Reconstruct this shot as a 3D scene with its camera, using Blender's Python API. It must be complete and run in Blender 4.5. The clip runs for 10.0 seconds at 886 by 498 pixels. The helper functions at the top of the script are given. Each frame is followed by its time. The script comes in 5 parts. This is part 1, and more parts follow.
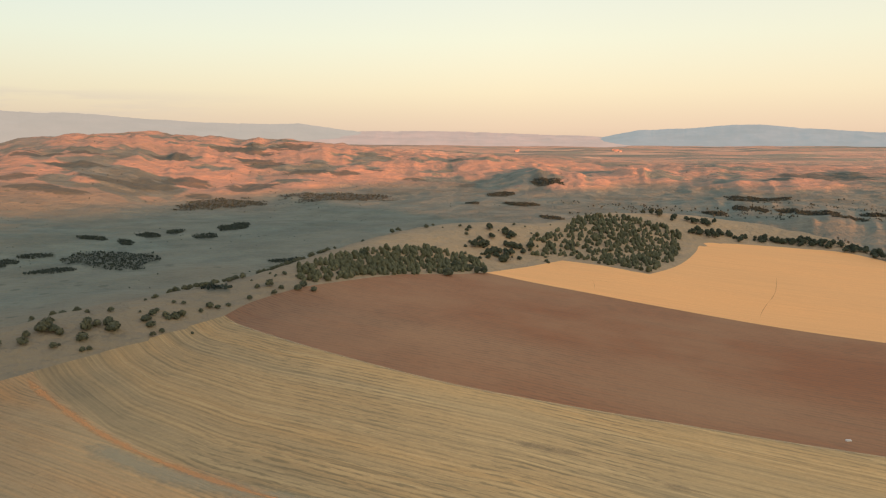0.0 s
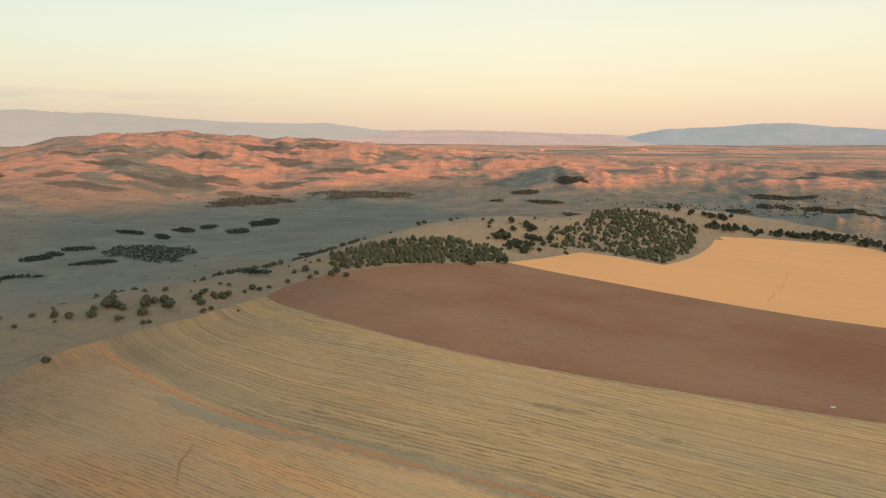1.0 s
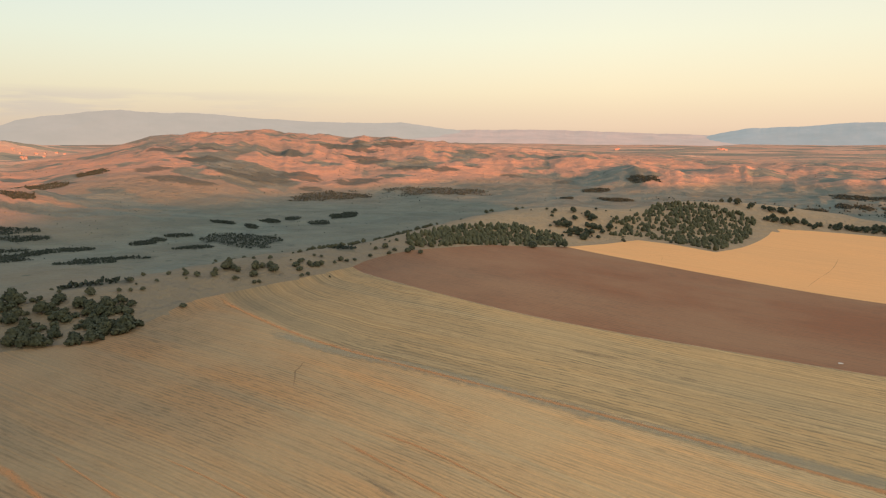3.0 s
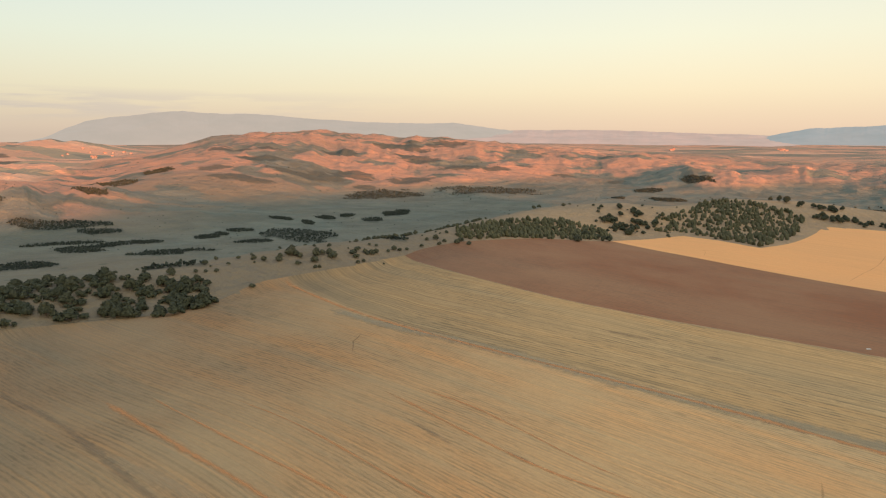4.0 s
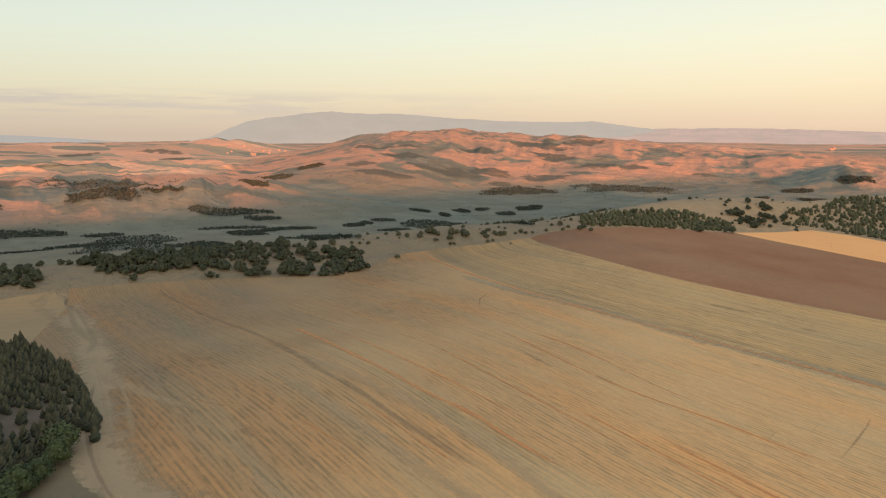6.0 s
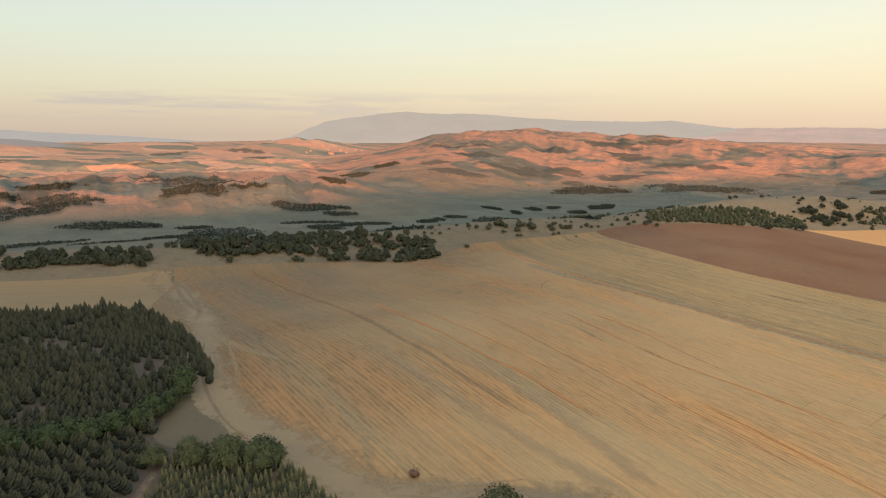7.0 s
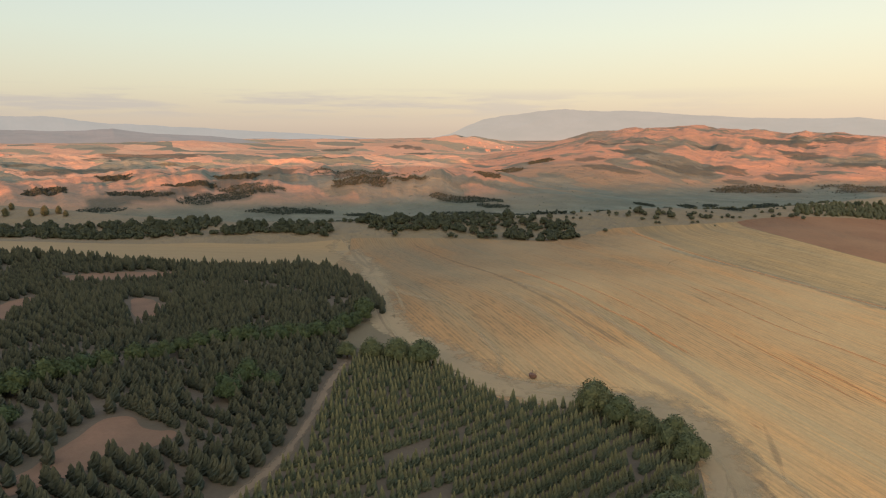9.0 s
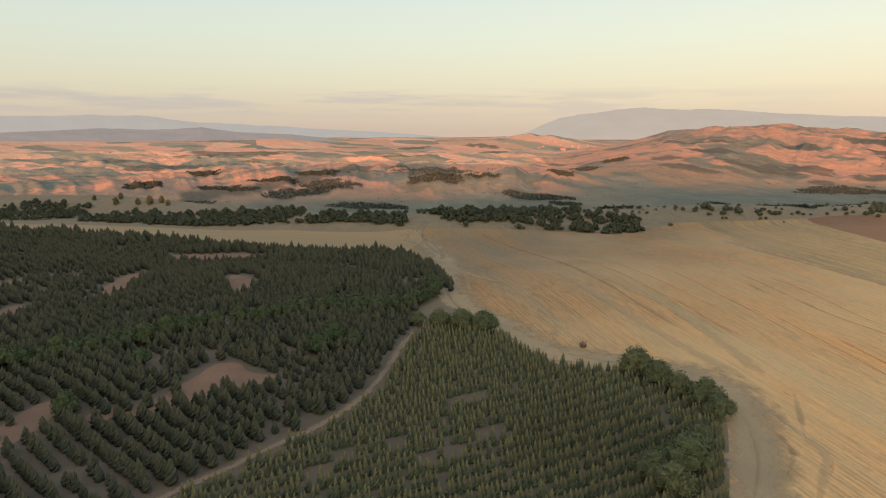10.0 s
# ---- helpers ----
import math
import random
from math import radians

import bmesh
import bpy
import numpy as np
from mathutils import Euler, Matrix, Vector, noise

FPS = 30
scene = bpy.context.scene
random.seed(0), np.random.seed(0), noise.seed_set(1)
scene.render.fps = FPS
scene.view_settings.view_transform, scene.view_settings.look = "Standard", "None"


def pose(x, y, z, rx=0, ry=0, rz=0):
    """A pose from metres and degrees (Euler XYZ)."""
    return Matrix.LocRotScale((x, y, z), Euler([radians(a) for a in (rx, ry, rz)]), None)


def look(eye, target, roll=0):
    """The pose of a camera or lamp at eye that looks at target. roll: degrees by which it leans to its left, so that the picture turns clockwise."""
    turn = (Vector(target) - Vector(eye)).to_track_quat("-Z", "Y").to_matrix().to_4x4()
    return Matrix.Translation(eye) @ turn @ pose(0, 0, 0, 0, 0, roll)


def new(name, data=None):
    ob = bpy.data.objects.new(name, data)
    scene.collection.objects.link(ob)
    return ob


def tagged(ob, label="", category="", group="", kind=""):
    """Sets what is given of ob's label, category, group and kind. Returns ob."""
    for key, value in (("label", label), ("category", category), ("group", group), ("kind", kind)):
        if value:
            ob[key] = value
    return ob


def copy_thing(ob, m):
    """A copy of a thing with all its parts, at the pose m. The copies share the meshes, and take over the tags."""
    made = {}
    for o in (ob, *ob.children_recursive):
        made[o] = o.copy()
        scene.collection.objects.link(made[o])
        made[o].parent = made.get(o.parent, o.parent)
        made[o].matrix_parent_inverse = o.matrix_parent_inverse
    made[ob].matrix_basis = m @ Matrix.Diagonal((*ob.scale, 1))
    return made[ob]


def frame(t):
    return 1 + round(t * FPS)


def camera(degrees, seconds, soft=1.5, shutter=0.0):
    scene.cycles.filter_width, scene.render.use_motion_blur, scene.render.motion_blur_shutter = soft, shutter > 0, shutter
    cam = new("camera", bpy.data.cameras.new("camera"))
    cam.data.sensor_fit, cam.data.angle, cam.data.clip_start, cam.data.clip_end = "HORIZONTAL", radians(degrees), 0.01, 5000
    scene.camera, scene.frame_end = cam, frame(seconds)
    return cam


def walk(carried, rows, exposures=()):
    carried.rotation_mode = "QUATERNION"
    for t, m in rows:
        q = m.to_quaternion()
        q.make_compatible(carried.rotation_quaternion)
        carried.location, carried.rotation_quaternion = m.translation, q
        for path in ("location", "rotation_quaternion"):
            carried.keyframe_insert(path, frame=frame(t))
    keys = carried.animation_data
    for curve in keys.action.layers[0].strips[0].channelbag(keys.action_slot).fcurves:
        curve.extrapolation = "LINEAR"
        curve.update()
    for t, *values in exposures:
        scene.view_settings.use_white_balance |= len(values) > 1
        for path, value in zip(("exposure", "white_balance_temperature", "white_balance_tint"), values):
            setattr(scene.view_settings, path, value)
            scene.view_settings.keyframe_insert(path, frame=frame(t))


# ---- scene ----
cam = camera(64.9, 10.0, 1.15)
# seconds, x, y, z, yaw, pitch, roll
ROWS = [
    (0.0, 0.00, 0.00, 55.00, 0.00, -9.19, -0.03),
    (0.5, 0.22, -8.25, 54.58, 1.00, -9.24, -0.02),
    (1.0, 0.63, -16.48, 54.09, 2.07, -9.25, 0.03),
    (1.5, 1.35, -24.53, 53.56, 3.10, -9.28, 0.01),
    (2.0, 2.33, -32.36, 53.04, 4.27, -9.30, 0.03),
    (2.5, 3.68, -39.97, 52.52, 6.08, -9.29, -0.00),
    (4.0, 8.94, -62.26, 50.60, 12.32, -9.23, -0.02),
    (4.5, 11.25, -69.48, 50.07, 14.82, -9.23, -0.03),
    (5.0, 14.06, -76.61, 49.53, 17.76, -9.26, -0.04),
    (5.5, 17.29, -83.66, 49.00, 20.60, -9.28, -0.00),
    (7.0, 29.08, -104.13, 47.26, 29.51, -9.28, 0.08),
    (7.5, 33.60, -110.25, 46.71, 32.64, -9.28, 0.04),
    (8.0, 38.45, -116.14, 46.10, 35.93, -9.35, 0.00),
    (8.5, 43.68, -121.75, 45.52, 39.00, -9.40, -0.01),
    (9.0, 49.23, -127.08, 44.99, 42.21, -9.44, 0.01),
    (9.5, 55.20, -132.11, 44.49, 45.19, -9.45, -0.01),
    (10.0, 61.46, -136.99, 43.98, 48.33, -9.53, -0.05),
]
walk(cam, [(t, pose(x, y, z, 90 + pitch, roll, yaw)) for t, x, y, z, yaw, pitch, roll in ROWS])

# ---- world, sun ----
SUN_AZ, SUN_EL = 217.0, 5.0            # degrees to the left of +y, and above the horizon
sun_dir = Vector((-math.sin(radians(SUN_AZ)) * math.cos(radians(SUN_EL)),
                  math.cos(radians(SUN_AZ)) * math.cos(radians(SUN_EL)), math.sin(radians(SUN_EL))))
sun = new("sun", bpy.data.lights.new("sun", "SUN"))
sun.data.energy, sun.data.angle, sun.data.color = 7.4, radians(0.9), (1.0, 0.35, 0.145)
sun.matrix_world = look(sun_dir * 500, (0, 0, 0))
scene.view_settings.exposure = 0.6

world = bpy.data.worlds.new("evening_sky")
scene.world = world
world.use_nodes = True
wt = world.node_tree
wt.nodes.clear()


def wnode(kind, **values):
    n = wt.nodes.new(kind)
    for k, v in values.items():
        n.inputs[k].default_value = v
    return n


def ramp_fill(ramp, stops):
    els = ramp.color_ramp.elements
    while len(els) > 1:
        els.remove(els[-1])
    els[0].position, els[0].color = stops[0][0], (*stops[0][1], 1)
    for p, c in stops[1:]:
        els.new(p).color = (*c, 1)


sky = wt.nodes.new("ShaderNodeTexSky")
sky.sky_type, sky.sun_disc = "NISHITA", False
sky.sun_elevation, sky.sun_rotation = radians(SUN_EL), radians(-SUN_AZ)
sky.dust_density = 3.0
bg_sky = wnode("ShaderNodeBackground", Strength=0.05)
wt.links.new(sky.outputs[0], bg_sky.inputs[0])
coord = wt.nodes.new("ShaderNodeTexCoord")
split = wt.nodes.new("ShaderNodeSeparateXYZ")
wt.links.new(coord.outputs["Generated"], split.inputs[0])
height = wt.nodes.new("ShaderNodeValToRGB")
wt.links.new(split.outputs["Z"], height.inputs[0])
ramp_fill(height, [(0.0, (0.53, 0.39, 0.28)), (0.012, (0.56, 0.42, 0.30)), (0.06, (0.575, 0.48, 0.34)),
                   (0.13, (0.54, 0.508, 0.388)), (0.24, (0.46, 0.472, 0.418)), (0.6, (0.34, 0.41, 0.51)), (1.0, (0.30, 0.39, 0.57))])
# thin cloud streaks low over the horizon
stretch = wt.nodes.new("ShaderNodeMapping")
stretch.inputs["Scale"].default_value = (7, 7, 85)
wt.links.new(coord.outputs["Generated"], stretch.inputs[0])
wisps = wnode("ShaderNodeTexNoise", Scale=1.0, Detail=5.0, Roughness=0.55)
wt.links.new(stretch.outputs[0], wisps.inputs["Vector"])
cut = wt.nodes.new("ShaderNodeMapRange")
for k, v in (("From Min", 0.44), ("From Max", 0.58)):
    cut.inputs[k].default_value = v
wt.links.new(wisps.outputs[0], cut.inputs["Value"])
band = wt.nodes.new("ShaderNodeValToRGB")
ramp_fill(band, [(0.018, (0, 0, 0)), (0.032, (0.9, 0.9, 0.9)), (0.050, (1, 1, 1)), (0.062, (0, 0, 0))])
wt.links.new(split.outputs["Z"], band.inputs[0])
west = wt.nodes.new("ShaderNodeMapRange")
for k, v in (("From Min", -0.2), ("From Max", -0.7), ("To Max", 1.0)):
    west.inputs[k].default_value = v
wt.links.new(split.outputs["X"], west.inputs["Value"])
amount = wt.nodes.new("ShaderNodeMath")
amount.operation = "MULTIPLY"
wt.links.new(cut.outputs[0], amount.inputs[0])
wt.links.new(band.outputs[0], amount.inputs[1])
amount2 = wt.nodes.new("ShaderNodeMath")
amount2.operation = "MULTIPLY"
wt.links.new(amount.outputs[0], amount2.inputs[0])
wt.links.new(west.outputs[0], amount2.inputs[1])
clouded = wt.nodes.new("ShaderNodeMix")
clouded.data_type = "RGBA"
wt.links.new(amount2.outputs[0], clouded.inputs[0])
wt.links.new(height.outputs[0], clouded.inputs[6])
clouded.inputs[7].default_value = (0.475, 0.39, 0.325, 1)
# the sky is cooler towards the west
cool = wt.nodes.new("ShaderNodeMix")
cool.data_type, cool.blend_type = "RGBA", "MULTIPLY"
westward = wt.nodes.new("ShaderNodeMapRange")
for k, v in (("From Min", 0.1), ("From Max", -0.95)):
    westward.inputs[k].default_value = v
wt.links.new(split.outputs["X"], westward.inputs["Value"])
wt.links.new(westward.outputs[0], cool.inputs[0])
wt.links.new(clouded.outputs[2], cool.inputs[6])
cool.inputs[7].default_value = (0.72, 0.80, 0.90, 1)
# the afterglow round the low sun
aim = wt.nodes.new("ShaderNodeVectorMath")
aim.operation = "DOT_PRODUCT"
aim.inputs[1].default_value = sun_dir
wt.links.new(coord.outputs["Generated"], aim.inputs[0])
glow = wt.nodes.new("ShaderNodeMapRange")
glow.interpolation_type = "SMOOTHSTEP"
for k, v in (("From Min", -0.1), ("From Max", 1.0), ("To Max", 1.0)):
    glow.inputs[k].default_value = v
wt.links.new(aim.outputs["Value"], glow.inputs["Value"])
warm = wt.nodes.new("ShaderNodeMix")
warm.data_type, warm.blend_type = "RGBA", "ADD"
wt.links.new(glow.outputs[0], warm.inputs[0])
wt.links.new(cool.outputs[2], warm.inputs[6])
warm.inputs[7].default_value = (0.70, 0.53, 0.37, 1)
bg_haze = wnode("ShaderNodeBackground", Strength=1.0)
wt.links.new(warm.outputs[2], bg_haze.inputs[0])
both = wt.nodes.new("ShaderNodeAddShader")
wt.links.new(bg_sky.outputs[0], both.inputs[0])
wt.links.new(bg_haze.outputs[0], both.inputs[1])
out = wt.nodes.new("ShaderNodeOutputWorld")
wt.links.new(both.outputs[0], out.inputs[0])

# ---- the lie of the land ----
PERM = np.random.RandomState(7).permutation(4096)


def vnoise(x, y, seed=0):
    """Smooth value noise in -1 .. 1."""
    xi, yi = np.floor(x).astype(np.int64), np.floor(y).astype(np.int64)
    fx, fy = x - xi, y - yi
    fx, fy = fx * fx * fx * (fx * (fx * 6 - 15) + 10), fy * fy * fy * (fy * (fy * 6 - 15) + 10)

    def h(a, b):
        return PERM[(PERM[(a + seed * 131) & 4095] + b) & 4095] / 2047.5 - 1
    return (h(xi, yi) * (1 - fx) + h(xi + 1, yi) * fx) * (1 - fy) + (h(xi, yi + 1) * (1 - fx) + h(xi + 1, yi + 1) * fx) * fy


def fbm(x, y, octaves=4, seed=0):
    total, amp = 0, 1.0
    for o in range(octaves):
        total = total + amp * vnoise(x * 2 ** o + 17.3 * o, y * 2 ** o - 9.1 * o, seed + o)
        amp *= 0.5
    return total / 1.9


def ridged(x, y, octaves=4, seed=0):
    total, amp = 0, 1.0
    for o in range(octaves):
        total = total + amp * (1 - 2 * np.abs(vnoise(x * 2 ** o + 5.7 * o, y * 2 ** o + 3.3 * o, seed + o)))
        amp *= 0.5
    return total / 1.9


def smooth(a, b, v):
    k = np.clip((v - a) / (b - a), 0, 1)
    return k * k * (3 - 2 * k)


# the rim of the plateau: x, y and height of its crest
RIM = np.array([(-1500, -1000, 6), (-900, -560, 8), (-560, -230, 10), (-400, -90, 10), (-330, -25, 11), (-262, 2, 9),
                (-208, 25, 8.5), (-165, 62, 9), (-135, 102, 9.8), (-112, 135, 10.4), (-101, 155, 10.8), (-92, 166, 11.4),
                (-85, 181, 11), (-78, 195, 9.8), (-69, 213, 8.8), (-60, 226, 9), (-50, 250, 9.2), (-40, 280, 9.5),
                (-27, 299, 11.2), (-13, 320, 12.4), (2, 336, 12.6), (26, 346, 13), (48, 353, 10.6), (66, 365, 11.3),
                (86, 383, 13), (107, 392, 12.3), (127, 396, 11.5), (146, 397, 10), (163, 394, 7.8), (178, 387, 6.2),
                *((190, 375, 4.2), (199, 355, 2.4), (206, 325, -1), (222, 280, -4), (270, 205, -7), (450, 60, -10), (800, -250, -10), (1500, -900, -10))], dtype=float)


def rim_distance(x, y):
    """Signed distance to the rim (outside, over the valley: plus) and the crest's height there."""
    best, side, crest = np.full(np.shape(x), 1e9), np.zeros(np.shape(x)), np.zeros(np.shape(x))
    for a, b in zip(RIM[:-1], RIM[1:]):
        dx, dy = b[0] - a[0], b[1] - a[1]
        k = np.clip(((x - a[0]) * dx + (y - a[1]) * dy) / (dx * dx + dy * dy), 0, 1)
        d = np.hypot(x - a[0] - k * dx, y - a[1] - k * dy)
        near = d < best
        best = np.where(near, d, best)
        side = np.where(near, np.sign(dx * (y - a[1]) - dy * (x - a[0])), side)
        crest = np.where(near, a[2] + k * (b[2] - a[2]), crest)
    return best * side, crest


def polar(x, y):
    """Direction (degrees to the left of north) and distance from the middle of the plateau."""
    return np.degrees(np.arctan2(-(x - 15), y + 60)), np.hypot(x - 15, y + 60)


def dells(x, y):
    """Spurs (plus) and gullies (minus) that run down the bare hills."""
    az, r = polar(x, y)
    warp = fbm(x / 420, y / 420, 3, 15)
    fine = fbm(x / 130, y / 130, 3, 16)
    spine = ridged(az / 2.9 + r / 1500 + 0.55 * warp, r / 1000 - az / 16 + 0.5 * warp, 3, 13)
    rib = ridged(az / 1.15 + r / 700 + 0.8 * warp + 0.3 * fine, r / 420 + 0.6 * warp, 3, 18)
    return 0.62 * spine + 0.38 * rib


def tiers(x, y):
    """Long low ridges lying one behind another across the line of sight."""
    az, r = polar(x, y)
    warp = fbm(x / 520, y / 520, 4, 25)
    return ridged(r / 330 + 1.3 * warp + az / 34, az / 19 + 0.7 * warp, 3, 27)


def bumps(z, az, r, hills, rough):
    """Single hills by direction, distance, half breadth in degrees, half depth and height."""
    for a0, r0, wa, wr, h in hills:
        z = z + h * np.exp(-((az - a0) / wa) ** 2 - ((r - r0) / wr) ** 2) * rough
    return z


def far_shape(x, y):
    """The valley, the massif and the plains beyond, by direction and distance from the plateau."""
    az, r = polar(x, y)
    base = np.interp(r, [0, 450, 650, 1150, 2000, 3000, 4000, 4700], [-30, -33, -41, -44, -37, -19, 2, 16])
    west = smooth(560, 960, r) * (1 - smooth(np.interp(az, [38, 48], [1500, 1150]), np.interp(az, [38, 48], [2600, 1700]), r))
    base = base + np.interp(az, [-60, -25, -5, 20, 31, 41, 60, 90], [-6, -8, 0, 0, 6, 15, 17, 17]) * west
    roll = fbm(x / 300, y / 300, 4, 3)
    swell = fbm(x / 620, y / 620, 4, 4)
    dell, tier = dells(x, y), tiers(x, y)
    far = smooth(2300, 3600, r)
    z = base + roll * 6 * smooth(350, 900, r) * (1 - 0.5 * far) + swell * 12 * smooth(1800, 2800, r)
    # the bare massif: a long slope up to its crest, broken into spurs and tiers
    top = np.interp(az, [-16, -5, 3.5, 7.9, 12.5, 18.9, 20.7, 22.5, 26.1, 30.6, 32.8, 35, 40],
                    [-2.0, -1.45, -0.95, -0.55, -0.28, -0.12, 0.10, 0.32, 0.24, -0.10, -0.85, -1.5, -2.1])
    crest = 50 + 2250 * np.tan(np.radians(top))
    front = np.interp(az, [-16, 0, 12, 22, 30, 40], [1350, 1250, 1200, 1080, 980, 1000])
    rise = smooth(front, 2330, r) ** 0.72 * (1 - 0.9 * smooth(2420, 3100, r))
    lift = np.maximum(crest - base, 0) * rise
    z = z + lift + (dell - 0.12) * np.clip(lift, 0, 62) * 0.26 * (1 - 0.55 * smooth(2050, 2300, r))
    hilly = smooth(950, 1350, r) * (1 - smooth(2250, 2700, r)) * smooth(-20, -6, az)
    z = z + tier * 6 * hilly + dell * 6 * smooth(36, 44, az) * smooth(620, 900, r) * (1 - smooth(1900, 2600, r))
    z = z + tier * 6 * smooth(34, 44, az) * smooth(600, 850, r) * (1 - 0.7 * smooth(1700, 2600, r))
    # lit foot slopes of the massif
    z = z + 20 * smooth(21, 27, az) * (1 - smooth(34, 40, az)) * smooth(930, 1120, r + 60 * roll) * (1 - smooth(1450, 2000, r))
    rough = 1 + 0.45 * dell
    # bare spurs west of the valley
    z = bumps(z, az, r - 25 * roll, ((50, 820, 6, 90, 11), (44, 860, 5, 90, 14), (38.5, 960, 3.5, 90, 16), (66, 950, 5, 100, 9), (58, 1040, 7, 100, 9), (60, 740, 4, 60, 6),
                                     (72, 760, 5, 70, 6), (77, 870, 6, 100, 8), (33, 800, 6, 110, 7), (51, 1150, 7, 110, 9)), rough)
    # bare cones north-east
    z = bumps(z, az, r, ((-6.6, 1480, 2.6, 150, 21), (-10.2, 1400, 2.4, 130, 18), (-14.5, 1620, 2.8, 170, 18), (-3, 1800, 4, 200, 12), (-19, 1900, 4, 220, 12),
                         (-27, 900, 8, 150, 14), (-24, 1500, 6, 180, 14), (-22, 1150, 7, 70, 9)), rough)
    # low hills in the western plain
    z = bumps(z, az, r, ((41, 3300, 4.0, 300, 40), (45, 3000, 3, 250, 16), (52, 3600, 5, 350, 18), (63, 3400, 4, 250, 12)), rough)
    ribs = ridged(x / 120 + roll, y / 120, 4, 41)
    z = z + ridged(x / 52 + 0.6 * roll, y / 52, 3, 44) * 2.6 * smooth(1000, 1300, r) * (1 - 0.8 * smooth(2300, 2700, r))
    return z + ribs * (2.0 + 2.5 * smooth(36, 44, az) + 1.5 * smooth(1150, 1500, r) - 2.0 * far) * smooth(480, 1100, r)


def plateau(x, y):
    s = np.log1p(np.exp(np.clip((-x - 35) / 15, -50, 50))) * 15
    xx = 150 * np.tanh(x / 150)
    z = 3.2 - 0.075 * xx - np.where(x < 200, 0.085, 0) * np.minimum(s, 115)
    z = z + 2.6 * np.exp(-((x + 42) ** 2 + (y - 12) ** 2) / 34 ** 2) - 1.8 * np.exp(-((x - 8) ** 2 + (y - 105) ** 2) / 45 ** 2)
    z = z + 0.05 * np.clip(y - 235, 0, 130) * smooth(30, 90, x)
    # an unseen long rise behind the plateau, added to shade it from the low sun
    q, s = 0.80 * x + 0.60 * y, 0.60 * x - 0.80 * y
    rise = np.interp(q, [-900, -700, -440, -300, -160, -90, -40, 60, 150, 250, 310, 360, 480, 900, 1200], [20, 62, 87, 92, 93, 97, 102, 104, 104, 104, 101, 99, 114, 116, 30]) * (1 + 0.04 * vnoise(q / 60, q * 0, 22))
    z = z + rise * smooth(260, 640, s) * (1 - smooth(760, 1500, s))
    return z + 0.5 * fbm(x / 70, y / 70, 2, 21)


def ground(x, y):
    x, y = np.asarray(x, float), np.asarray(y, float)
    d, crest = rim_distance(x, y)
    flat = plateau(x, y)
    wide = np.interp(x, [-140, -95, -50, -25, 0, 20, 50, 75, 125, 150, 170, 200], [32, 30, 28, 38, 48, 54, 49, 62, 56, 38, 26, 14])
    inner = flat + (crest - flat) * smooth(wide, 2, -d)
    valley = far_shape(x, y)
    k = np.clip((d - 3) / 135, 0, 1)
    fall = (1 - (1 - k) ** 2.2) * smooth(0, 22, d)
    outer = crest + (valley - crest) * fall + fbm(x / 60, y / 60, 3, 31) * 3.5 * smooth(5, 80, d) * (1 - smooth(200, 400, d))
    return np.where(d < 0, inner, outer)

# ---- materials ----


